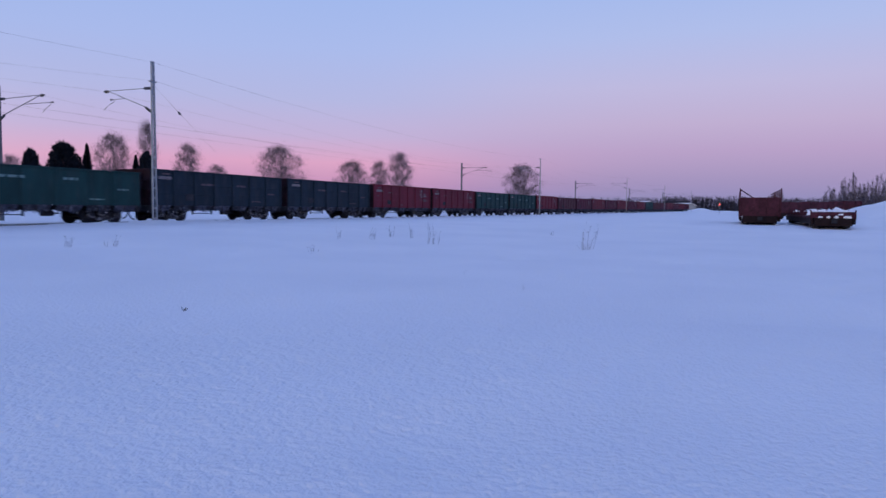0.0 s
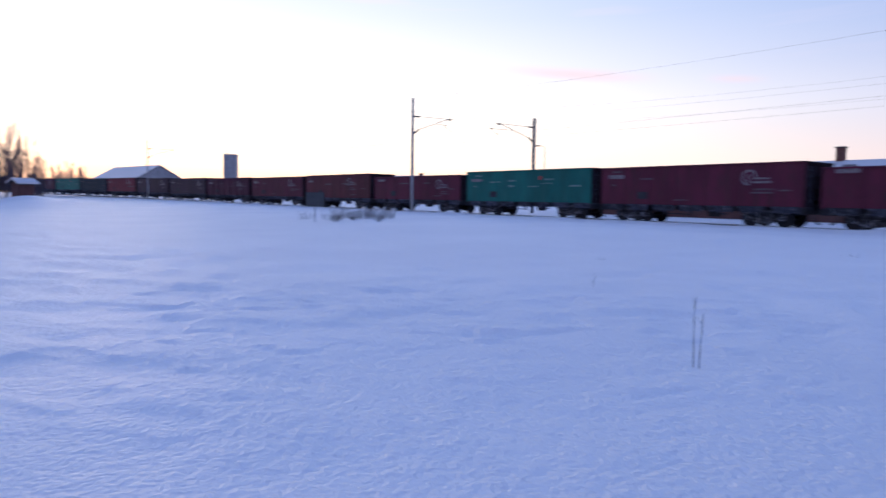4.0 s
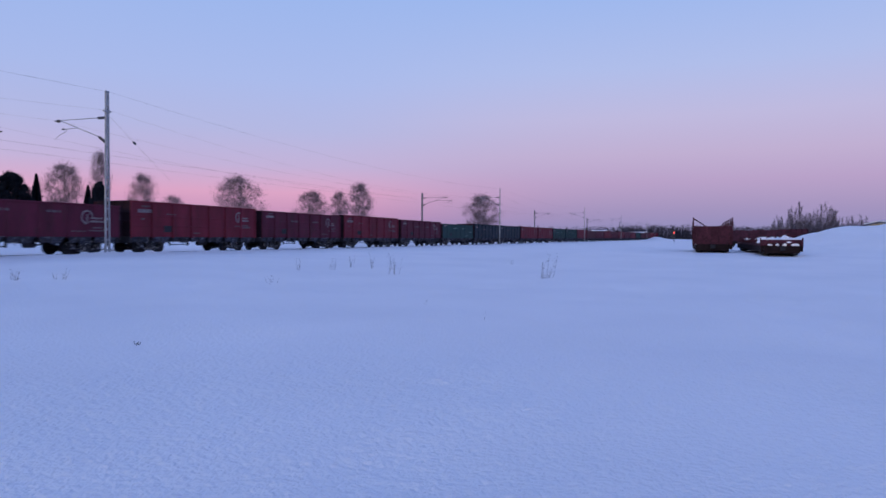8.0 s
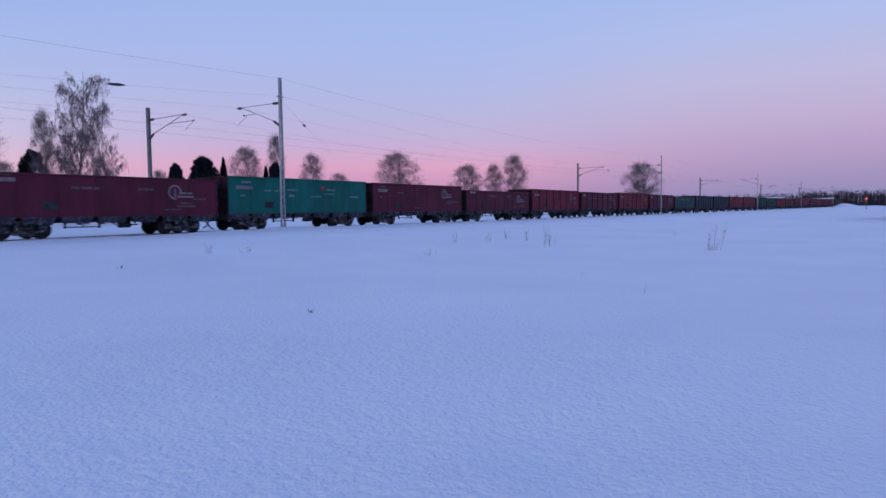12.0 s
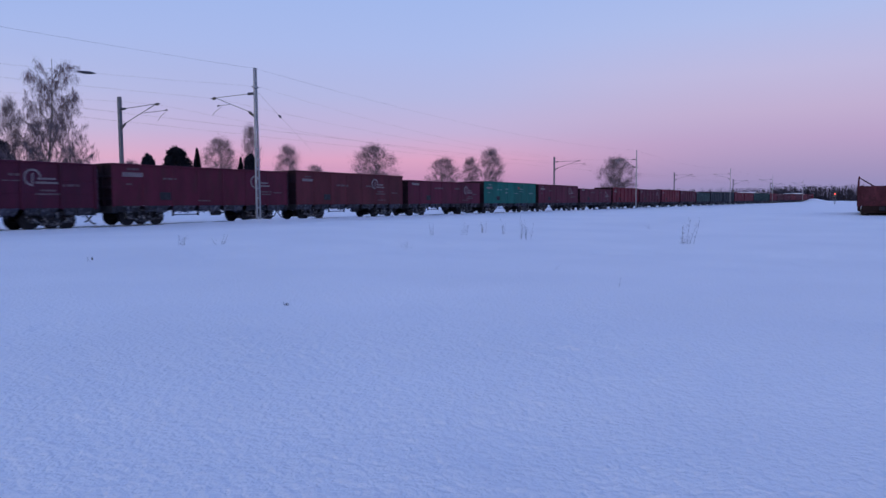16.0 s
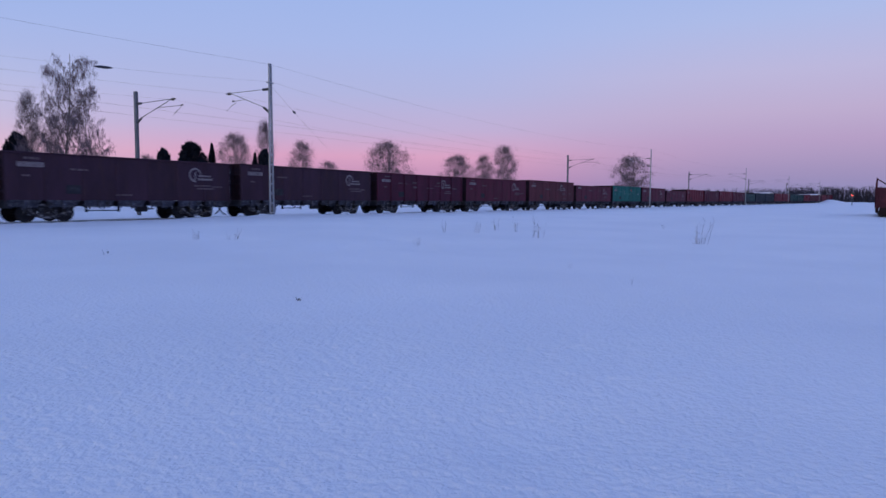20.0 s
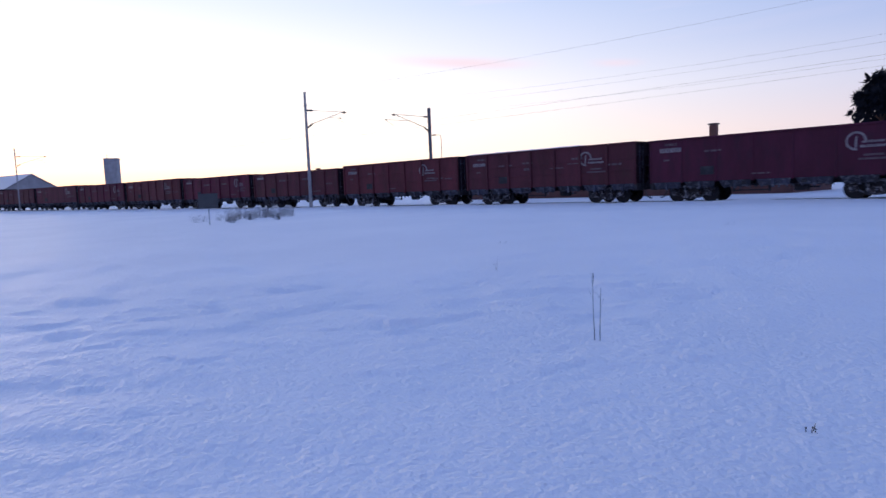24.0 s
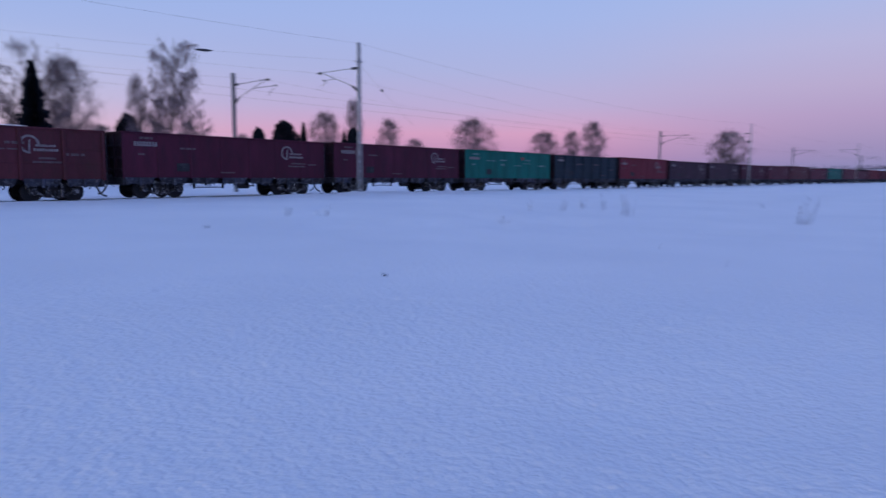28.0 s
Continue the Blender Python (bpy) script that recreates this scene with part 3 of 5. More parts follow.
def build_shared():
    g = {}
    sh = Shape().box(-6.75, 6.75, -0.22, 0.22, 0.80, 1.085)
    for x in (-4.33, -1.4, 1.4, 4.33):
        sh.box(x - 0.12, x + 0.12, -1.40, 1.40, 0.86, 1.08)
    sh.box(-6.50, -6.35, -1.46, 1.46, 0.70, 1.09).box(6.35, 6.50, -1.46, 1.46, 0.70, 1.09)
    g["underframe"] = sh.mesh("underframe", CHASSIS)
    sh = Shape()
    sh.slab([(-0.80, -1.44, 1.10), (0.80, -1.44, 1.10), (0.70, -1.24, 0.76), (-0.70, -1.24, 0.76)], (0, 0.05, 0.04))
    sh.box(-0.06, 0.06, -1.49, -1.34, 0.68, 1.09)
    for x in (-0.58, 0.58):                  # hinge straps and the locking hook
        sh.slab([(x - 0.05, -1.47, 1.09), (x + 0.05, -1.47, 1.09), (x + 0.04, -1.26, 0.70), (x - 0.04, -1.26, 0.70)], (0, 0.06, 0.0))
    sh.tube([(-0.66, -1.40, 0.80), (0.66, -1.40, 0.80)], 0.025, 5).tube([(0.2, -1.42, 0.86), (0.28, -1.38, 0.70), (0.22, -1.32, 0.60)], 0.03, 5)
    g["hatch"] = sh.mesh("hatch", HATCH)
    g["wheelset"], g["side_frame"] = wheelset_mesh(), side_frame_mesh()
    sh = Shape().box(-0.22, 0.22, -0.95, 0.95, 0.52, 0.80, 0.05).tube([(0, 0, 0.8), (0, 0, 0.84)], 0.2, 10)
    for s in (-1, 1):
        sh.tube([(s * 0.48, -0.7, 0.42), (s * 0.48, 0.7, 0.42)], 0.05, 6).box(s * 0.45 - 0.05, s * 0.45 + 0.05, -0.85, -0.7, 0.3, 0.62)
    g["bolster"] = sh.mesh("bogie", CHASSIS)
    sh = Shape().box(6.55, 6.86, -0.11, 0.11, 0.95, 1.16, 0.03).box(6.82, 7.06, -0.18, 0.16, 0.90, 1.18, 0.05).box(6.50, 6.62, -0.3, 0.3, 0.86, 1.26)
    g["coupler"] = sh.mesh("coupler", CHASSIS)
    pts = [(6.42, -0.5, 0.86), (6.50, -0.52, 0.66), (6.60, -0.53, 0.46), (6.72, -0.54, 0.31), (6.85, -0.54, 0.235), (6.96, -0.54, 0.22)]
    g["brake_hose"] = Shape().tube(pts, 0.045, 6).mesh("brake_hose", INSUL, True)
    sh = Shape().tube([(-0.35, 0, 0), (0.30, 0, 0)], 0.17, 12).tube([(0.30, 0, 0), (0.75, 0, 0)], 0.04, 6).box(-0.1, 0.1, -0.05, 0.05, 0.1, 0.32)
    g["brake_cylinder"] = sh.mesh("brake_cylinder", CHASSIS)
    sh = Shape().tube([(-0.9, 0, 0), (0.9, 0, 0)], 0.03, 5).box(-0.95, -0.85, -0.04, 0.04, -0.08, 0.30).box(0.85, 0.95, -0.04, 0.04, -0.08, 0.30)
    g["brake_rod"] = sh.mesh("brake_rod", CHASSIS)
    sh = Shape()
    n = 26                                   # broken ring with a bar: the fleet owner's mark as a plain shape
    for k in range(n):
        if 20 <= k <= 24:
            continue
        a, b = 2 * math.pi * k / n, 2 * math.pi * (k + 0.97) / n
        sh.slab([(0.33 * math.cos(a), 0, 0.33 * math.sin(a)), (0.33 * math.cos(b), 0, 0.33 * math.sin(b)), (0.43 * math.cos(b), 0, 0.43 * math.sin(b)), (0.43 * math.cos(a), 0, 0.43 * math.sin(a))], (0, -0.006, 0))
    sh.slab([(-0.06, 0, -0.30), (0.03, 0, -0.30), (0.06, 0, 0.24), (-0.03, 0, 0.18)], (0, -0.006, 0))
    rng = random.Random(4)
    for z, h, x0, x1 in ((-0.10, 0.11, 0.24, 1.12), (-0.31, 0.13, 0.16, 1.22)):
        x = x0
        while x < x1:                        # two lines of lettering too worn to read
            w = rng.uniform(0.07, 0.12)
            sh.box(x, min(x + w, x1), -0.006, 0, z, z + h * rng.uniform(0.8, 1.0))
            x += w + 0.02
    g["emblem"] = sh.mesh("emblem", MARK)
    return g


SHARED = build_shared()


BAR_MESH = {}


def bar_mesh(w, h, material):
    key = (w, h, material.name)
    if key not in BAR_MESH:
        BAR_MESH[key] = Shape().box(0, w, -0.006, 0, 0, h).mesh("stencil_bar", material)
    return BAR_MESH[key]


def wagon_meshes(kind, colour, top):
    """Sheets and ribs of one body type in one paint, ends with painted-in shade."""
    p, g = PAINT[colour], {}
    deep = kind == "ribbed"
    g["side_wall"] = Shape().box(-BODY, BODY, -0.02, 0.02, SILL + 0.02, top - 0.04).mesh("side_wall", p)
    edge = [(0.0, SILL), (-0.012, SILL)]
    if deep:                                 # pressed swages of the sheet
        for z in (SILL + 0.70, SILL + 1.35):
            edge += [(-0.012, z), (-0.03, z + 0.02), (-0.03, z + 0.06), (-0.012, z + 0.08)]
    edge += [(-0.012, top - 0.10), (0.0, top - 0.10)]
    sh = Shape().slab([(-PITCH / 2 + 0.03, y, z) for y, z in edge], (PITCH - 0.06, 0, 0))
    g["side_panel"] = sh.mesh("side_panel", p)
    d, w = (0.10, 0.075) if deep else (0.035, 0.05)
    g["rib"] = Shape().box(-w, w, -d, 0, SILL - 0.06, top - 0.06, 0.015).mesh("rib", p)
    g["top_rail"] = Shape().box(-BODY - 0.03, BODY + 0.03, -0.07, 0.06, top - 0.10, top, 0.02).mesh("top_rail", p)
    sh = Shape().box(-0.03, 0.03, -HALF_W + 0.02, HALF_W - 0.02, SILL, top - 0.02)
    for z in (SILL + 0.35, SILL + 0.95, SILL + 1.55, top - 0.12):
        sh.box(0.03, 0.12, -HALF_W + 0.02, HALF_W - 0.02, z, z + 0.11, 0.02)
    for y in (-0.8, 0.0, 0.8):
        sh.box(0.03, 0.14, y - 0.06, y + 0.06, SILL, top - 0.05)
    g["end_wall"] = sh.mesh("end_wall", END_SHADE)
    g["floor_plate"] = Shape().box(-BODY, BODY, -HALF_W + 0.03, HALF_W - 0.03, SILL, SILL + 0.05).mesh("floor_plate", CHASSIS)
    sh = Shape().tube([(0, -0.19, 0.9), (0, -0.19, top - 0.25)], 0.018, 5).tube([(0, 0.19, 0.9), (0, 0.19, top - 0.25)], 0.018, 5)
    for k in range(7):
        sh.tube([(0, -0.19, 1.05 + 0.32 * k), (0, 0.19, 1.05 + 0.32 * k)], 0.014, 5)
    g["ladder"] = sh.mesh("ladder", HATCH)
    g["inspection_plate"] = Shape().box(-0.36, 0.36, -0.02, 0, -0.22, 0.22, 0.01).mesh("inspection_plate", CHASSIS)
    return g


def build_wagon(kind, colour, top, label, marks):
    w = thing("gondola_wagon", Matrix(), label, "wagon", "wagons of the goods train")
    g = wagon_meshes(kind, colour, top)
    part("underframe", SHARED["underframe"], None, w, "dark frosted steel underframe")
    part("floor_plate", g["floor_plate"], None, w)
    for sgn in (-1, 1):
        turn = pose(0, 0, 0) if sgn < 0 else pose(0, 0, 0, 0, 0, 180)
        part("side_wall", g["side_wall"], None, w, at=pose(0, sgn * (HALF_W - 0.06), 0))
        part("top_rail", g["top_rail"], None, w, at=turn @ pose(0, -HALF_W + 0.03, 0))
        for k in range(7):
            part("side_panel", g["side_panel"], None, w, at=turn @ pose((k - 3) * PITCH, -HALF_W + 0.04, 0))
            part("hatch", SHARED["hatch"], None, w, "frosted discharge hatch" if k == 0 and sgn < 0 else "", at=turn @ pose((k - 3) * PITCH, 0, 0))
        for k in range(8):
            part("rib", g["rib"], None, w, at=turn @ pose((k - 3.5) * PITCH + (0.05 if k == 0 else -0.05 if k == 7 else 0), -HALF_W + 0.04, 0))
        end = pose(0, 0, 0) if sgn > 0 else pose(0, 0, 0, 0, 0, 180)
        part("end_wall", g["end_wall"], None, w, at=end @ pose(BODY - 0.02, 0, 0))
        part("coupler", SHARED["coupler"], None, w, at=end)
        part("brake_hose", SHARED["brake_hose"], None, w, at=end)
        part("ladder", g["ladder"], None, w, at=end @ pose(BODY + 0.16, -1.2, 0))
        b = part("bogie", SHARED["bolster"], None, w, "two-axle bogie with frosted cast frames", at=pose(sgn * 4.33, 0, 0))
        for y in (-1.02, 1.02):
            part("side_frame", SHARED["side_frame"], None, b, at=pose(0, y, 0, 0, 0, 0 if y < 0 else 180))
        for x in (-0.925, 0.925):
            part("wheelset", SHARED["wheelset"], None, b, at=pose(x, 0, 0.475))
    part("brake_cylinder", SHARED["brake_cylinder"], None, w, at=pose(1.1, -0.55, 0.62))
    part("brake_rod", SHARED["brake_rod"], None, w, at=pose(-1.3, -0.7, 0.55))
    y = -HALF_W + 0.02
    part("inspection_plate", g["inspection_plate"], None, w, at=pose(-PITCH * 1.75, y, SILL + 0.55))
    if marks.get("emblem"):
        part("emblem", SHARED["emblem"], None, w, "worn white ring emblem", at=pose(marks["emblem"], y - 0.012, top - 0.80))
        for dx, dz, dw in ((0.35, 1.48, 0.75), (0.1, 1.66, 1.25)):
            part("stencil_bar", bar_mesh(dw, 0.09, MARK_FAINT), None, w, at=pose(marks["emblem"] + dx, y - 0.012, top - dz))
    bx, bz, bw, bh = marks["bars"][0]
    key = ("digits", bw, bh)
    if key not in BAR_MESH:                  # the wagon's number as one plain notched bar
        step = bw / 7.6
        edge = [(0, 0, 0), (step * 7.4, 0, 0)]
        for k in reversed(range(8)):
            x = step * 0.95 * k
            edge += [(x + step * 0.75, 0, bh), (x, 0, bh * (0.94 if k % 3 == 1 else 1.0))]
            if k:
                edge += [(x, 0, bh * 0.14), (x - step * 0.20, 0, bh * 0.14)]
        BAR_MESH[key] = Shape().slab(edge, (0, -0.006, 0)).mesh("number_bar", MARK)
    part("number_bar", BAR_MESH[key], None, w, "worn white notched number bar", at=pose(bx, y - 0.012, bz))
    for bx, bz, bw, bh in marks["bars"][1:]:
        ink = MARK_PALE if colour in ("green", "teal") else MARK_FAINT
        words = (0.0, 0.36, 0.82) if bw > 0.65 else (0.0, 0.55)
        for u, v in zip(words, words[1:] + (1.08,)):
            part("stencil_bar", bar_mesh(round(bw * (v - u - 0.08), 3), bh, ink), None, w, at=pose(bx + bw * u, y - 0.012, bz))
    if marks.get("rim"):                     # a ridge of snow left on the top edges
        rng = random.Random(8)
        for sgn in (-1, 1):
            pts = [(-BODY + 0.1 + 0.4 * k, sgn * (HALF_W - 0.03), top + 0.012) for k in range(25)]
            part("snow_rim", Shape().tube(pts, [0.012] + [rng.uniform(0.03, 0.05) for _ in range(23)] + [0.01], 6), ROOF_SNOW, w, "thin ridge of snow", True)
    if marks.get("badge"):
        part("badge", Shape().box(0, 0.3, -0.008, 0, 0, 0.26), MARK_RED, w, "small red badge", at=pose(1.65, y - 0.012, top - 0.75))
    return w


B1 = [(-5.9, 2.72, 1.25, 0.24), (-5.6, 3.08, 0.7, 0.12), (-5.7, 2.25, 0.35, 0.10), (-3.4, 2.62, 0.9, 0.10), (3.9, 1.95, 1.1, 0.09), (5.2, 1.9, 0.7, 0.09), (-1.0, 1.35, 0.9, 0.08)]
B2 = [(-5.9, 2.66, 1.3, 0.22), (-5.5, 3.05, 0.8, 0.12), (-3.6, 2.55, 0.5, 0.10), (-2.8, 2.55, 0.35, 0.10), (-1.6, 2.62, 0.8, 0.12), (-1.5, 2.2, 0.5, 0.16), (0.6, 2.2, 1.0, 0.08), (2.2, 2.68, 0.8, 0.12), (1.9, 2.42, 1.1, 0.06), (4.6, 2.2, 1.0, 0.12), (-5.6, 2.2, 0.35, 0.1)]
B3 = [(-5.9, 2.8, 1.1, 0.2), (-5.6, 3.1, 0.6, 0.1), (-2.2, 2.5, 1.4, 0.14), (1.4, 2.5, 0.9, 0.14), (4.9, 2.0, 0.8, 0.1), (3.0, 1.4, 1.0, 0.08)]
KINDS = {
    "M": ("smooth", "maroon", TOP, "maroon steel open goods wagon with white ring emblem", dict(emblem=3.6, bars=B1)),
    "P": ("smooth", "plum", TOP, "dark maroon steel open goods wagon with white ring emblem", dict(emblem=3.6, bars=B1)),
    "l": ("smooth", "maroon", TOP - 0.34, "low-sided maroon open goods wagon with worn markings", dict(bars=B3, emblem=4.1)),
    "k": ("smooth", "maroon", TOP - 0.2, "low-sided maroon open goods wagon with a faded ring emblem", dict(bars=B3, emblem=3.65)),
    "m": ("ribbed", "maroon", TOP - 0.06, "maroon ribbed open goods wagon with worn markings", dict(bars=B3, emblem=4.2)),
    "R": ("ribbed", "red", TOP + 0.05, "faded red ribbed open goods wagon", dict(bars=B1, emblem=4.4)),
    "r": ("smooth", "red", TOP + 0.1, "red open goods wagon with smooth sides and white stencils", dict(bars=B1, emblem=3.4)),
    "B": ("smooth", "rust", TOP + 0.13, "brown-red open goods wagon with white ring emblem", dict(bars=B3, emblem=2.6)),
    "b": ("ribbed", "brown", TOP - 0.12, "brown-red ribbed open goods wagon", dict(bars=B3)),
    "D": ("smooth", "dark", TOP, "dark brown weathered open goods wagon with ring emblem", dict(bars=B1, emblem=4.0)),
    "G": ("smooth", "green", TOP + 0.04, "bright green open goods wagon with white stencils", dict(bars=B2, badge=True)),
    "p": ("ribbed", "plum", TOP - 0.02, "dark maroon ribbed open goods wagon with worn patches", dict(bars=B2, emblem=3.3)),
    "Q": ("ribbed", "brown", TOP + 0.05, "brown-red ribbed open goods wagon with snow along its rim", dict(bars=B2, emblem=3.2, rim=True)),
    "S": ("ribbed", "rust", TOP + 0.04, "rusty red ribbed open goods wagon with worn markings", dict(bars=B1, emblem=3.0)),
    "t": ("smooth", "teal", TOP - 0.27, "low-sided dark teal open goods wagon", dict(bars=B3)),
    "T": ("ribbed", "teal", TOP, "dark teal ribbed open goods wagon", dict(bars=B3)),
    "N": ("ribbed", "navy", TOP, "dark blue-grey ribbed open goods wagon", dict(bars=B3)),
}
# from the foremost wagon, 28 ahead of the green one, to the last that comes into view
AHEAD = "mRmRmbT" + "RmRmRmbR" + "TTRRNNt" + "mRmRlM"
BEHIND = "G" + "kBMpDDrN" + "G" + "PPQSbmSmMbMSmBMS"
SPEED, S_AT_11 = 8.88, 31.3              # the green wagon's leading end passes this point at 11 s
SURGE = (-0.25, -0.28, 0.12, 0.45, 0.42, 0.38, 0.38, 0.6, 0.75, 0.72, 0.78, 0.88, 0.65, 0.3, -0.33)  # lead over an even run, every 2 s


def build_train():
    masters, wagons = {}, []
    order = [(len(AHEAD) - i, c) for i, c in enumerate(AHEAD)] + [(-i, c) for i, c in enumerate(BEHIND)]
    for idx, c in order:
        if c not in masters:
            masters[c] = build_wagon(*KINDS[c])
            w = masters[c]
        else:
            w = copy_thing(masters[c], Matrix())
        wagons.append((idx, w))
    return wagons


WAGONS = build_train()


# ---- masts and wires ----
def tilt_mast(name, x, y, top, lattice, reach, up, near):
    """A mast with its cantilever towards the track. reach: signed metres along y to the contact wire."""
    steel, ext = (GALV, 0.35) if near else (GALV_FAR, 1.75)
    base = gz(x, y) - 0.3
    label = "galvanised steel catenary mast with hinged cantilever" if not lattice else "galvanised lattice catenary mast with hinged cantilever"
    m = thing(name, pose(x, y, base, 0, 0, up), label, "mast", "masts of the line")
    h = top - base
    sh = Shape()
    if lattice:                              # two channels tied by battens
        for s in (-1, 1):
            a, b = s * 0.145, s * 0.072      # they lean together towards the top
            part("channel", Shape().slab([(a - 0.034, -0.06, 0), (a + 0.034, -0.06, 0), (b + 0.034, -0.06, h), (b - 0.034, -0.06, h)], (0, 0.12, 0)), steel, m)
        for k in range(int(h / 0.62)):
            z = 0.35 + 0.62 * k
            w = 0.145 - 0.073 * z / h
            part("batten", Shape().box(-w, w, -0.066, 0.066, z, z + 0.10), steel, m)
    else:
        part("column", sh.box(-0.11, 0.11, -0.13, 0.13, 0, h, 0.02), steel, m)
    s = math.copysign(1, reach)
    za, zb = (8.2, 6.75) if near else (7.95, 6.6)
    za, zb = za - base + float(rise(np.float64(x))), zb - base + float(rise(np.float64(x)))
    tip = reach + 0.75 * s
    for z0, z1, yy in ((za, za + 0.02, 0.75 * s), (zb, zb + 0.36, 0.68 * s)):
        r = [0.035] + [0.095, 0.06] * 4 + [0.035]
        pts = [(0, 0.14 * s + (yy - 0.14 * s) * k / 9, z0 + (z1 - z0) * k / 9) for k in range(10)]
        part("insulator", Shape().tube(pts, r, 8), INSUL, m, "dark ribbed insulator")
    part("top_tube", Shape().tube([(0, 0.75 * s, za + 0.02), (0, tip, za + 0.05)], 0.024, 6), steel, m)
    part("stay_tube", Shape().tube([(0, 0.68 * s, zb + 0.36), (0, tip - 0.25 * s, za + 0.0)], 0.028, 6), steel, m)
    q = 0.55
    py, pz = 0.68 * s + (tip - 0.93 * s) * q, zb + 0.36 + (za - zb - 0.36) * q
    part("registration_arm", Shape().tube([(0, py, pz), (0, reach + ext * s, pz - 0.02)], 0.020, 6), steel, m)
    part("clamp", Shape().box(-0.05, 0.05, reach + ext * s - 0.06, reach + ext * s + 0.06, pz - 0.06, pz + 0.03, 0.01), INSUL, m)
    y0, y1 = (reach + 0.1 * s, reach + 1.05 * s) if near else (reach + (ext - 0.15) * s, reach + (ext - 0.95) * s)
    part("steady_arm", Shape().tube([(0, y0, pz - 0.02), (0, y0, pz - 0.16), (0, y0 + (y1 - y0) * 0.5, pz - 0.32), (0, y1, pz - 0.62)], 0.015, 5), steel, m)
    part("clamp", Shape().box(-0.06, 0.06, tip - 0.12, tip + 0.1, za - 0.07, za + 0.10, 0.02).box(-0.03, 0.03, tip + min(0, 0.3 * s), tip + max(0, 0.3 * s), za, za + 0.06, 0.01), INSUL, m)
    if lattice:
        part("bracket", Shape().box(-0.26, 0.26, -0.05, 0.05, za + 0.34, za + 0.42), steel, m)
    return m


NEAR_X, FAR_X = (-118, -49.4, 30.0, 111.2, 188, 252, 318), (-114, -47.2, 28.4, 105.5, 180, 250, 316)


def line_y(x, off):
    s = x
    p, _ = on_track(s, off)
    return p.y


def make_masts():
    for x in NEAR_X:
        tilt_mast("catenary_mast", x, line_y(x, -3.2), 9.8 + float(rise(np.float64(x))) * 0.5, True, 3.2, 0, True)
    for x in FAR_X[1:]:
        tilt_mast("catenary_mast", x, line_y(x, 8.9), 8.85 + float(rise(np.float64(x))) * 0.5, False, -3.55, 0, False)


make_masts()


def span_wire(name, xs, off, zs, sag, r, label):
    """A wire hung from mast to mast."""
    sh = Shape()
    pts = []
    for (xa, xb) in zip(xs, xs[1:]):
        n = 14
        for k in range(n + (xb == xs[-1])):
            u = k / n
            x = xa + (xb - xa) * u
            p, _ = on_track(x, off)
            pts.append((p.x, p.y, zs + float(rise(np.float64(p.x))) - 4 * sag * u * (1 - u)))
    sh.tube(pts, r, 5)
    tagged(part(name, sh, WIRE), label, "wire", "wires of the line")


def make_wires():
    xs, xf = NEAR_X, FAR_X
    span_wire("earth_wire", xs, -3.2, 9.75, 1.0, 0.0042, "thin sagging earth wire along the mast tops")
    span_wire("feeder_wire", xs, -3.35, 8.62, 1.9, 0.0032, "thin sagging feeder wire beside the masts")
    span_wire("carrier_wire", xs, 0.7, 8.22, 1.15, 0.0036, "carrier wire of the overhead line")
    span_wire("contact_wire", xs, 0.0, 6.45, 0.06, 0.005, "contact wire above the track")
    span_wire("carrier_wire", xf, 4.6, 7.95, 1.1, 0.0036, "carrier wire of the overhead line")
    span_wire("contact_wire", xf, 3.7, 6.45, 0.06, 0.005, "contact wire above the track")
    # insulator strung in the feeder wire, and the stay beyond the mast
    u = (19.0 - NEAR_X[1]) / (NEAR_X[2] - NEAR_X[1])
    p, _ = on_track(19.0, -3.35)
    z = 8.62 - 4 * 1.9 * u * (1 - u)
    pts = [(p.x - 0.5 + 0.1 * k, p.y, z - 0.04 + 0.008 * k) for k in range(11)]
    tagged(part("line_insulator", Shape().tube(pts, [0.012, 0.035, 0.055, 0.07, 0.075, 0.075, 0.075, 0.07, 0.055, 0.035, 0.012], 8), INSUL), "dark long insulator strung in an overhead wire", "insulator")
    far = on_track(FAR_X[3], 8.9)[0]
    for a, b, q in ((Vector((POLE_A[0] + 0.1, POLE_A[1], 8.45)), Vector((41.4, 38.4, 5.45)), 0.36), (Vector((far.x, far.y, 8.6)), Vector((124.0, 41.8, 7.9)), 0.66)):
        st = thing("stay_wire", Matrix(), "slanting stay wire with a small insulator", "wire", "stays of the masts")
        c, d = a.lerp(b, q) - Vector((0, 0, 0.02)), (b - a).normalized()
        part("cable", Shape().tube([a, c, b], 0.0055, 4), WIRE, st)
        part("insulator", Shape().tube([c - d * 0.3, c - d * 0.15, c, c + d * 0.15, c + d * 0.3], [0.02, 0.065, 0.085, 0.065, 0.02], 8), INSUL, st)


make_wires()


# ---- trees ----
def limb(sh, p, d, length, r, n, rng, wob=0.15, droop=0.0, sides=5, least=0.006):
    """Adds a bent tapering limb; gives its points."""
    pts, d = [Vector(p)], Vector(d).normalized()
    for k in range(n):
        d = (d + Vector((rng.gauss(0, wob), rng.gauss(0, wob), rng.gauss(0, wob * 0.6) - droop * k / n))).normalized()
        pts.append(pts[-1] + d * (length / n))
    sh.tube(pts, [max(r * (1 - 0.85 * k / n), least) for k in range(n + 1)], sides, caps=False)
    return pts


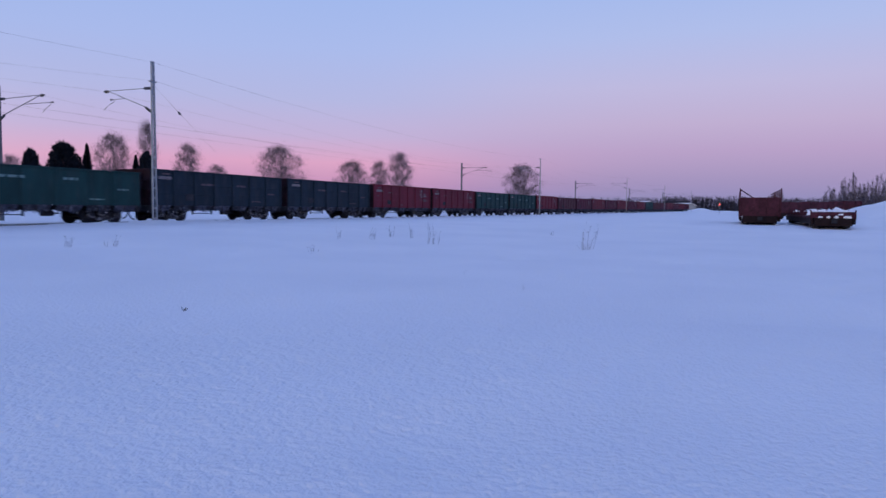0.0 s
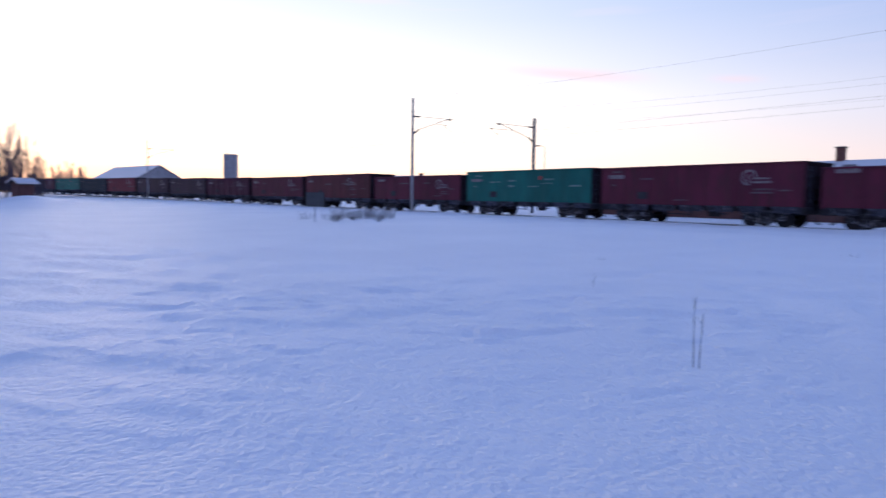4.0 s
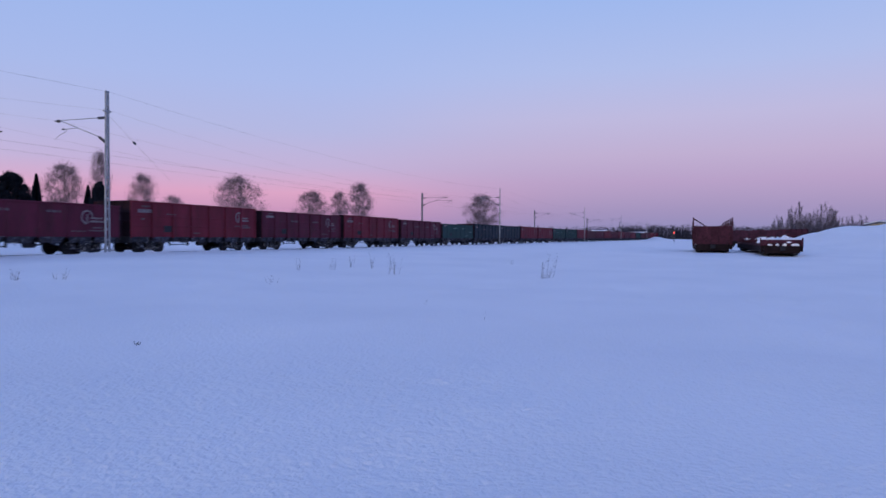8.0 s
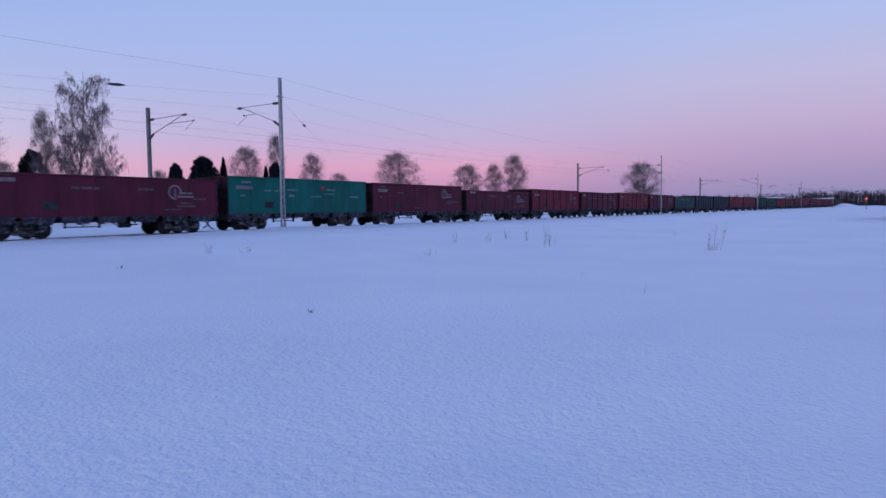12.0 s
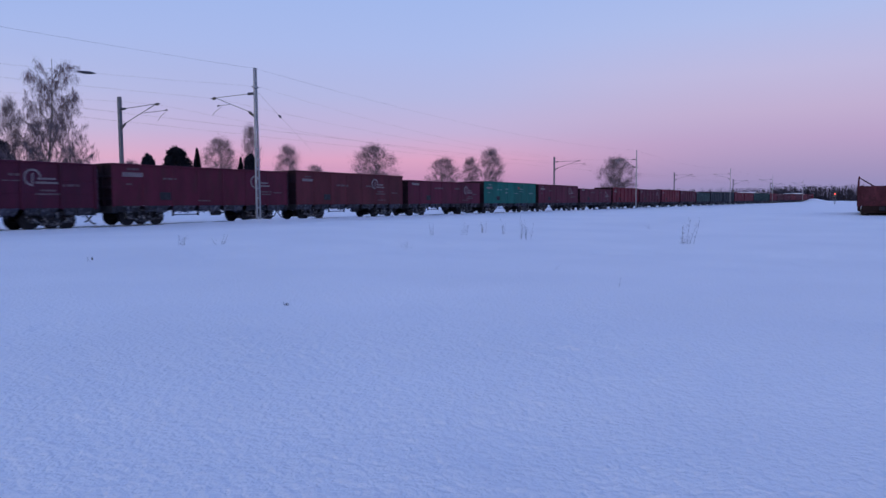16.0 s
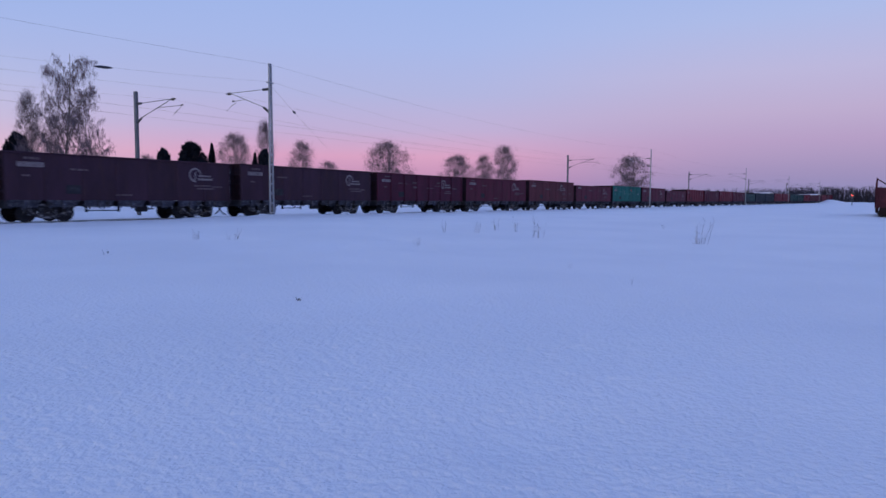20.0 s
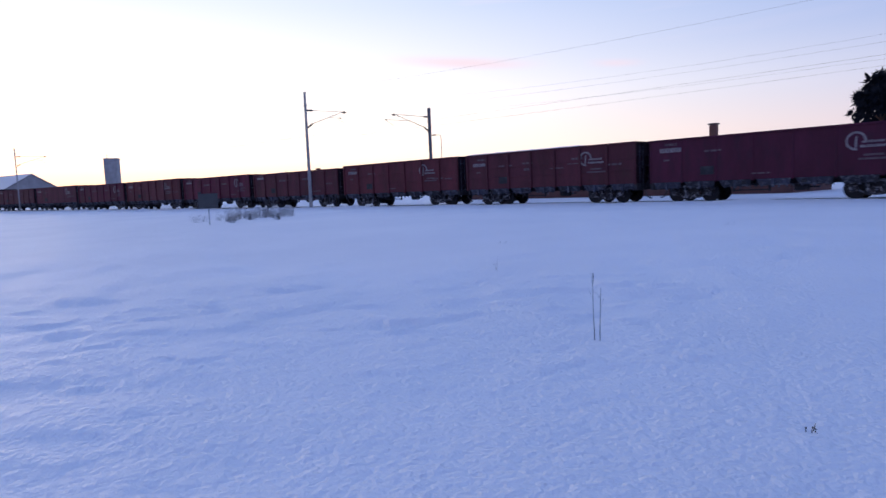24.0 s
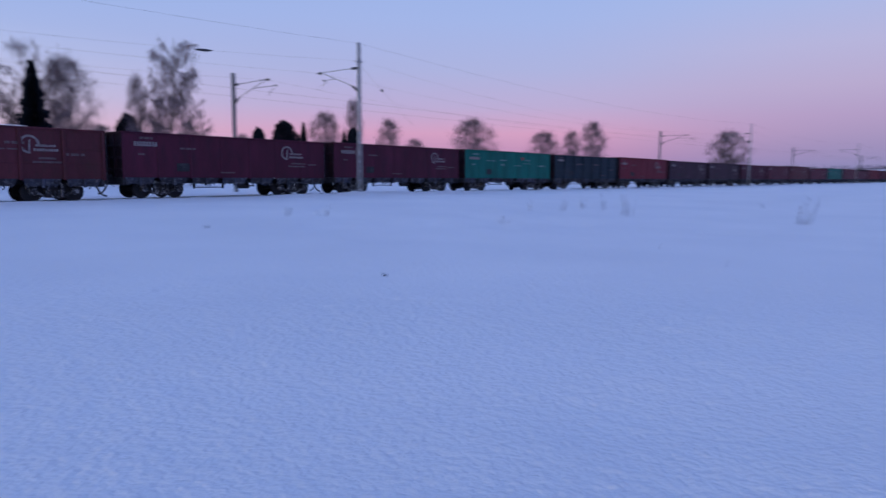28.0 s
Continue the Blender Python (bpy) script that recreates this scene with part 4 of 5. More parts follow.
def birch_meshes(seed, height=16.0, width=0.30, weep=0.5, low=0.2, dens=1.0, stems=1, thin=0.0105):
    """Trunk with limbs, and a haze of fine twigs: hanging ones where it weeps, rising ones where it does not."""
    rng = random.Random(seed)
    wood, fine = Shape(), Shape()
    for stem in range(stems):
        lean = Vector((rng.gauss(0, 0.10) * (stems > 1), rng.gauss(0, 0.10) * (stems > 1), 1))
        h = height * (1 if stem == 0 else rng.uniform(0.7, 0.95))
        trunk = limb(wood, (rng.gauss(0, 0.3) * (stems > 1), rng.gauss(0, 0.3) * (stems > 1), -0.3), lean, h + 0.3, 0.0085 * h, 12, rng, 0.03, 0, 7)
        count = int(46 * dens / stems ** 0.6)
        for i in range(count):
            # the limb ends on an egg-shaped outline
            v = (i + rng.random()) / count
            z = h * (low + (0.99 - low) * v)
            rad = h * width * max(0.05, 1 - abs((v - 0.5) / (0.54 if v > 0.5 else 0.62)) ** 2.2) ** 0.6 * rng.uniform(0.55, 1.06)
            az = rng.uniform(0, 2 * math.pi)
            k = max(0.05, min(0.97, (z - rad * rng.uniform(0.9, 1.6)) / h)) * 12
            p = trunk[int(k)].lerp(trunk[min(int(k) + 1, 12)], k - int(k))
            top = trunk[min(12, int(z / h * 12))]
            e = Vector((top.x + math.cos(az) * rad, top.y + math.sin(az) * rad, z)) - p
            ln = max(0.5, e.length)
            pts = limb(wood, p, e.normalized() + Vector((0, 0, 0.25 * weep)), ln, 0.003 * h * (1.1 - k / 12) + 0.010, 5, rng, 0.07, 0.10 + 0.16 * weep, 4)
            for q in range(4 + int(11 * dens * ln / (h * width))):
                j = rng.uniform(1.0, 4.99)
                s = pts[int(j)].lerp(pts[int(j) + 1], j - int(j))
                az2 = az + rng.gauss(0, 1.1)
                tw = limb(fine, s, (math.cos(az2), math.sin(az2), rng.uniform(0.1, 1.0)), min(ln, 0.2 * h) * rng.uniform(0.2, 0.42), thin * 1.15, 3, rng, 0.10, 0.5 * weep, 3)
                for z in range(12):
                    t = tw[rng.randint(0, 2)].lerp(tw[3], rng.random())
                    out = Vector((rng.gauss(0, 0.30), rng.gauss(0, 0.30), -rng.uniform(0.4, 1.3) if rng.random() < weep else rng.uniform(0.25, 0.8)))
                    side = Vector((rng.gauss(0, 1), rng.gauss(0, 1), 0.2)).normalized() * (1.5 * thin)
                    fine.poly(t - side, t + side, t + out * (0.9 * h / 16))
    return wood.mesh("trunk", BARK, True), fine


def haze(pair, seed, h, width, low, clumps, each, thin):
    """Fine twig ends in uneven tufts that fill an egg-shaped crown."""
    wood, fine = pair
    rng = random.Random(seed)
    for _ in range(clumps):
        v = rng.uniform(0.22, 0.985)
        rad = h * width * max(0.03, 1 - abs((v - 0.5) / (0.52 if v > 0.5 else 0.6)) ** 2.2) ** 0.6
        az, q = rng.uniform(0, 6.283), math.sqrt(rng.random()) * 0.86
        c = Vector((math.cos(az) * rad * q, math.sin(az) * rad * q, h * (low + (0.97 - low) * v)))
        sig = 0.042 * h * rng.uniform(0.6, 1.3)
        for _ in range(each):
            p = c + Vector((rng.gauss(0, sig), rng.gauss(0, sig), rng.gauss(0, sig * 0.8)))
            d = Vector((p.x, p.y, 0.35 * h * width + 0.3 * abs(p.x))).normalized() * 0.6 + Vector((rng.gauss(0, 0.3), rng.gauss(0, 0.3), rng.uniform(-0.1, 0.5)))
            side = Vector((rng.gauss(0, 1), rng.gauss(0, 1), 0.2)).normalized() * thin
            fine.poly(p - side, p + side, p + d * (h / 18))
    return wood, fine


def upright_meshes(seed, height, width):
    """A bare young birch or willow: stems that rise close together, feathered with steep fine twigs."""
    rng = random.Random(seed)
    wood, fine = Shape(), Shape()
    for k in range(9):
        az, q = rng.uniform(0, 6.283), math.sqrt(rng.random())
        tip = Vector((math.cos(az) * width * height * q, math.sin(az) * width * height * q, height * (1 - 0.5 * q * q) * rng.uniform(0.8, 1.0)))
        foot = Vector((tip.x * 0.2, tip.y * 0.2, -0.3))
        pts = limb(wood, foot, (tip - foot).normalized(), (tip - foot).length, 0.06, 8, rng, 0.03, 0, 4)
        for _ in range(210):
            u = rng.uniform(0.12, 1.0)
            j = min(7, int(u * 8))
            p = pts[j].lerp(pts[j + 1], u * 8 - j if u < 1 else 1)
            out = Vector((rng.gauss(0, 0.6), rng.gauss(0, 0.6), rng.uniform(0.35, 1.1))) * (0.15 * height * (1.25 - u))
            side = Vector((rng.gauss(0, 1), rng.gauss(0, 1), 0.1)).normalized() * 0.042
            fine.poly(p - side, p + side, p + out)
            m = p + out * rng.uniform(0.3, 0.8)
            fine.poly(m - side * 0.7, m + side * 0.7, m + Vector((rng.gauss(0, 0.35), rng.gauss(0, 0.35), rng.uniform(0.4, 1.0))) * (0.06 * height))
    return wood.mesh("trunk", BARK, True), fine


def spruce_meshes(seed, height=14.0, width=0.17):
    rng = random.Random(seed)
    wood, nd = Shape(), Shape()
    wood.tube([(0, 0, -0.3), (0, 0, height * 0.5), (0, 0, height)], [0.011 * height, 0.007 * height, 0.01], 7)
    z = 0.07 * height
    while z < height * 0.985:
        u = z / height
        ln0 = height * width * (1 - u) ** 0.8 * rng.uniform(0.8, 1.15) + 0.12
        n = rng.randint(10, 13)
        a0 = rng.uniform(0, 6.28)
        for k in range(n):
            az = a0 + 2 * math.pi * k / n + rng.gauss(0, 0.15)
            ln = ln0 * rng.uniform(0.7, 1.15)
            c, s = math.cos(az), math.sin(az)
            drop = -0.35 + 0.5 * u
            segs = 4
            for q in range(segs):
                f0, f1 = q / segs, (q + 1) / segs
                w = 0.40 * ln * (1 - 0.5 * f0) * rng.uniform(0.7, 1.2)
                p0 = Vector((c * ln * f0, s * ln * f0, z + drop * ln * f0))
                p1 = Vector((c * ln * f1, s * ln * f1, z + drop * ln * f1 + 0.06 * ln * f1))
                sd = Vector((-s, c, 0))
                dn = Vector((0, 0, -rng.uniform(0.10, 0.30) * ln - 0.10))
                nd.poly(p0, p1 + sd * 0.1 * w, p0.lerp(p1, 0.6) + sd * w + dn)
                nd.poly(p0, p0.lerp(p1, 0.6) - sd * w + dn, p1 - sd * 0.1 * w)
                nd.poly(p0, p1, p0.lerp(p1, 0.7) + dn * 1.7)
        z += max(0.13, 0.021 * height * (1 - 0.5 * u))
    return wood.mesh("trunk", PINE_BARK, True), nd


def clump(nd, c, r, n, rng):
    for _ in range(n):
        d = Vector((rng.gauss(0, 1), rng.gauss(0, 1), rng.gauss(0, 0.8))).normalized()
        s = d.orthogonal().normalized() * r * rng.uniform(0.10, 0.2)
        p = Vector(c) + d * r * rng.uniform(0.1, 0.55)
        nd.poly(p - s, p + s, p + d * r * rng.uniform(0.4, 0.75) + Vector((0, 0, rng.uniform(-0.1, 0.15))) * r)


def pine_meshes(seed, height=13.0, crown=0.45, spread=0.28, clumps=80, size=0.95, dome=False):
    rng = random.Random(seed)
    wood, nd = Shape(), Shape()
    trunk = limb(wood, (0, 0, -0.3), (0, 0, 1), height * 0.97, 0.014 * height, 8, rng, 0.04, 0, 7)
    for i in range(clumps):
        u = rng.random()
        z = height * (1 - crown + crown * u)
        rr = height * spread * (math.sqrt(max(0.02, 1 - u * u)) if dome else math.sin(math.pi * (0.25 + 0.72 * u)) ** 0.8)
        az, q = rng.uniform(0, 6.28), rng.random() ** 0.45
        c = Vector((math.cos(az) * rr * q, math.sin(az) * rr * q, z))
        k = min(7, int(z / height * 8) - 1)
        if i % 2 == 0:
            b = trunk[max(2, k)]
            wood.tube([b, b.lerp(c, 0.6) + Vector((0, 0, -0.1)), c], [0.05, 0.035, 0.012], 4, caps=False)
        clump(nd, c, size * rng.uniform(0.7, 1.3), 70, rng)
    return wood.mesh("trunk", PINE_BARK, True), nd


def plant(name, meshes, crown_mat, az, dist, scale, turn, label, category, group=""):
    x, y = polar(az, dist)
    wood, fine = meshes
    if not isinstance(fine, bpy.types.Mesh):
        fine = fine.mesh("crown", crown_mat)
    t = thing(name, pose(x, y, gz(x, y), 0, 0, turn), label, category, group)
    part("trunk", wood, None, t)
    part("crown", fine, None, t)
    t.scale = (scale, scale, scale) if not isinstance(scale, tuple) else scale
    return t, (wood, fine)


def top_at(el, dist, az):
    """Height over the snow of a tree whose top shows at that elevation."""
    x, y = polar(az, dist)
    return EYE + dist * math.tan(radians(el)) - gz(x, y)


def meshed(pair, material):
    wood, fine = pair
    return wood, fine.mesh("crown", material)


def make_trees():
    birch = [meshed(birch_meshes(11, 16, 0.24, 0.8, 0.10, 1.15), TWIG), meshed(birch_meshes(12, 16, 0.30, 0.45, 0.08, 1.2, 2), TWIG),
             meshed(haze(birch_meshes(13, 16, 0.22, 0.3, 0.08, 0.7, 1, 0.010), 3, 16, 0.24, 0.1, 100, 66, 0.030), TWIG), meshed(haze(birch_meshes(14, 16, 0.34, 0.25, 0.05, 0.8, 3, 0.010), 4, 16, 0.36, 0.06, 140, 70, 0.030), TWIG)]
    dark = [meshed(upright_meshes(21 + k, 16, w), TWIG_DARK) for k, w in enumerate((0.24, 0.30, 0.20))]
    spruce = [meshed(spruce_meshes(31, 14, 0.17), NEEDLE), meshed(spruce_meshes(32, 14, 0.11), NEEDLE)]
    pine = [meshed(pine_meshes(41, 13, 0.5, 0.26, 70, 1.0), NEEDLE), meshed(pine_meshes(42, 13, 0.62, 0.33, 150, 1.15, True), NEEDLE)]
    frost, g = "frosted leafless birch with drooping twigs", "birches behind the line"
    rows = [  # mesh, az, el of the top, distance, width factor, label
        (birch[0], -27.4, 10.75, 92, 0.92, frost), (birch[1], -28.9, 7.6, 90, 0.6, frost), (birch[2], -25.2, 7.7, 95, 0.36, frost), (birch[1], -17.9, 9.85, 88, 0.85, frost), (birch[3], -20.3, 8.75, 90, 0.66, frost),
        (birch[2], 3.15, 9.0, 96, 0.45, frost), (birch[3], -2.9, 7.75, 57, 0.62, "leafless birch standing before the house"), (birch[3], -39.6, 5.45, 150, 0.72, frost), (birch[2], -42.05, 6.5, 150, 0.42, frost),
        (birch[2], -45.0, 4.95, 150, 0.72, frost), (birch[3], -52.3, 5.05, 140, 1.0, frost), (birch[3], -58.3, 3.95, 170, 0.95, frost), (birch[2], -60.6, 3.95, 175, 0.7, frost),
        (birch[2], -62.3, 4.7, 165, 0.85, frost), (birch[3], -72.85, 3.8, 150, 1.05, frost), (birch[2], -47.2, 3.3, 180, 1.0, frost), (birch[2], -33.0, 3.5, 160, 0.8, frost),
        (birch[2], -22.7, 3.9, 120, 1.0, frost), (dark[1], -29.1, 5.2, 93, 0.42, "dense bare young tree beside the tall birch")]
    for k, (ms, az, el, dist, wf, lab) in enumerate(rows):
        h = top_at(el, dist, az) / 16
        wf *= 1.18
        plant("birch_tree", ms, TWIG, az, dist, (h * wf, h * wf, h), 67 * k, lab, "tree", g)
    far = "bare dark birch at the edge of the yard"
    for k, (az, el, dist, wf) in enumerate([(-96.2, 2.0, 150, 1.0), (-97.0, 2.5, 155, 1.0), (-97.9, 3.1, 150, 0.9), (-98.6, 2.7, 160, 1.0), (-99.4, 3.25, 150, 1.0), (-100.0, 2.4, 148, 1.0),
                                            (-101.4, 2.2, 150, 1.2), (-102.0, 2.15, 155, 1.2), (-95.4, 1.25, 170, 0.8), (-92.5, 1.85, 160, 1.5), (-91.4, 1.3, 185, 1.0), (-104.5, 2.4, 160, 1.0), (-106.5, 2.6, 165, 1.0), (-96.6, 2.2, 162, 1.1), (-97.4, 2.7, 158, 1.0), (-98.2, 2.5, 166, 1.2), (-99.0, 2.9, 156, 1.0), (-99.8, 2.7, 163, 1.1), (-100.6, 2.1, 158, 1.2), (-101.1, 2.0, 164, 1.2), (-96.0, 1.55, 164, 0.8), (-94.6, 1.2, 176, 0.8), (-102.9, 1.5, 162, 0.8), (-93.2, 1.75, 160, 1.5)]):
        h = top_at(el, dist, az) / 16
        plant("birch_tree", dark[k % 3], TWIG_DARK, az, dist, (h * wf, h * wf, h), 51 * k, far, "tree", "bare trees beyond the snow bank")
    for k, (az, el, dist, wf) in enumerate([(89.6, 6.0, 105, 0.8), (88.9, 6.9, 100, 0.7), (90.8, 6.6, 98, 0.8), (87.9, 5.4, 110, 0.7), (87.1, 4.4, 112, 0.6), (92.4, 7.0, 100, 0.8), (94.5, 6.5, 104, 0.9), (91.8, 5.0, 90, 0.9),
                                            (86.4, 2.9, 150, 1.3), (85.3, 2.5, 230, 1.5), (84.4, 2.7, 240, 1.5), (83.7, 2.2, 240, 1.3), (60.0, 2.45, 150, 1.1)]):
        h = top_at(el, dist, az) / 16
        plant("birch_tree", dark[k % 3], TWIG_DARK, az, dist, (h * wf, h * wf, h), 83 * k, "bare dark birch against the evening glow", "tree", "bare trees by the bend")
    for ms, az, el, dist, wf in ((spruce[0], -10.5, 8.95, 82, 1.5), (spruce[1], -18.3, 8.5, 84, 1.6), (spruce[0], -37.9, 4.75, 140, 0.9), (spruce[0], -41.25, 4.05, 140, 0.9)):
        h = top_at(el, dist, az) / 14
        plant("spruce_tree", ms, NEEDLE, az, dist, (h * wf, h * wf, h), az * 9, "dark pointed spruce behind the line", "tree", "spruces behind the line")
    for ms, az, el, dist, wf, lab in ((pine[0], 10.4, 7.45, 80, 1.0, "dark round-crowned pine beside the house"), (pine[0], 13.1, 6.75, 83, 1.0, "dark round-crowned pine beside the house"),
                                      (pine[1], -36.38, 4.36, 130, 0.82, "dark dome-shaped evergreen behind the line"), (pine[1], -34.28, 3.8, 130, 0.56, "small dark pine behind the line"), (pine[0], -24.5, 4.65, 110, 0.75, "small dark pine behind the line"), (pine[1], -42.0, 3.95, 135, 0.55, "small dark pine behind the line")):
        h = top_at(el, dist, az) / 13
        plant("pine_tree", ms, NEEDLE, az, dist, (h * wf, h * wf, h), az * 23, lab, "tree", "pines behind the line")


make_trees()


def make_woods():
    """The far forest edge: spruces and bare crowns, too many and too far to count."""
    rng = random.Random(77)
    sh = Shape()
    for az0, az1, d0, d1, h0, h1, n in ((-70, -86, 560, 640, 7, 12.5, 420), (-84.5, -98, 400, 470, 6, 10, 420), (-97, -112, 330, 400, 7, 10, 150), (74, 90, 420, 480, 7, 10, 150), (58, 74, 380, 430, 4, 6.5, 90)):
        for _ in range(n):
            az, dist = rng.uniform(az0, az1), rng.uniform(d0, d1)
            x, y = polar(az, dist)
            h, b = rng.uniform(h0, h1), float(ground_z(x, y)) - 0.3
            w = h * rng.uniform(0.14, 0.26)
            if rng.random() < 0.2:
                for k in range(6):
                    z0, r = b + h * 0.85 * k / 6.5, w * (1 - k / 6.6)
                    for q in range(6):
                        t = q * 1.047 + k
                        sh.poly((x, y, z0 + h * 0.25), (x + r * math.cos(t), y + r * math.sin(t), z0 - rng.uniform(0, 0.3)), (x + r * math.cos(t + 0.9) * 0.8, y + r * math.sin(t + 0.9) * 0.8, z0 + 0.2))
            else:
                sh.tube([(x, y, b), (x + rng.gauss(0, 0.2), y, b + h)], [0.06, 0.02], 3, caps=False)
                for k in range(84):
                    u = rng.uniform(0.02, 1) ** 1.25
                    p = Vector((x, y, b + h * u * 0.9))
                    e = p + Vector((rng.gauss(0, w * 1.2), rng.gauss(0, w * 1.2), rng.uniform(0.2, 1.4)))
                    q = Vector((rng.gauss(0, 1), rng.gauss(0, 1), 0)).normalized() * 0.17
                    sh.poly(p - q, p + q, e)
    tagged(part("far_woods", sh, WOODS), "dark far forest edge of spruces and bare trees", "forest", kind="stuff")


make_woods()


# ---- buildings ----
def gable_house(name, ridge_a, ridge_b, half, ridge_z, eave_z, wall, label, windows=0, chimneys=(), overhang=0.5, cover=None):
    """A house by its ridge line; the roof carries a thick sheet of snow."""
    a, b = Vector((*ridge_a, 0)), Vector((*ridge_b, 0))
    d = (b - a).normalized()
    n = Vector((-d.y, d.x, 0))
    mid = (a + b) / 2
    base = min(gz(p.x, p.y) for p in (a, b, a + n * half, b - n * half)) - 0.2
    h = thing(name, Matrix.Translation((mid.x, mid.y, base)) @ Matrix.Rotation(math.atan2(d.y, d.x), 4, "Z"), label, "house")
    L, rz, ez = (b - a).length / 2, ridge_z - base, eave_z - base
    wl = L - overhang
    wz = ez + (rz - ez) * overhang / half - 0.05
    for s in (-1, 1):
        part("wall", Shape().box(-wl, wl, s * (half - overhang) - 0.1, s * (half - overhang) + 0.1, 0, wz), wall, h)
        w = half - overhang - 0.1
        part("gable_wall", Shape().slab([(s * wl - 0.1, -w, 0), (s * wl - 0.1, w, 0), (s * wl - 0.1, w, wz), (s * wl - 0.1, 0, rz - 0.12), (s * wl - 0.1, -w, wz)], (0.2, 0, 0)), wall, h)
        r = part("roof", Shape().slab([(-L, 0, rz), (L, 0, rz), (L, s * half, ez), (-L, s * half, ez)], (0, 0, -0.12)), ROOFING, h)
        part("snow_cover", Shape().slab([(-L + 0.04, 0, rz + 0.004), (L - 0.04, 0, rz + 0.004), (L - 0.04, s * half * 0.985, ez + 0.02), (-L + 0.04, s * half * 0.985, ez + 0.02)], (0, 0, 0.22)), cover or DULL_SNOW, r, "thick sheet of roof snow")
    for k in range(windows):
        x = -wl + (k + 0.5) * 2 * wl / windows
        win = part("window", Shape().box(x - 0.6, x + 0.6, -(half - overhang) - 0.13, -(half - overhang) - 0.1, 1.2, 2.5), CONC, h)
        part("pane", Shape().box(x - 0.5, x + 0.5, -(half - overhang) - 0.14, -(half - overhang) - 0.132, 1.3, 2.4), GLASS, win)
    if windows:
        win = part("window", Shape().box(-wl - 0.13, -wl - 0.1, -0.6, 0.6, rz - 3.2, rz - 1.9), CONC, h)
        part("pane", Shape().box(-wl - 0.14, -wl - 0.132, -0.5, 0.5, rz - 3.1, rz - 2.0), GLASS, win)
    for x, y, top, w in chimneys:
        c = part("chimney", Shape().box(x - w, x + w, y - w, y + w, rz - 1.2, rz + top, 0.03), BRICK, h, "brick chimney")
        part("chimney_cap", Shape().box(x - w - 0.08, x + w + 0.08, y - w - 0.08, y + w + 0.08, rz + top, rz + top + 0.1), ROOFING, c)
    return h


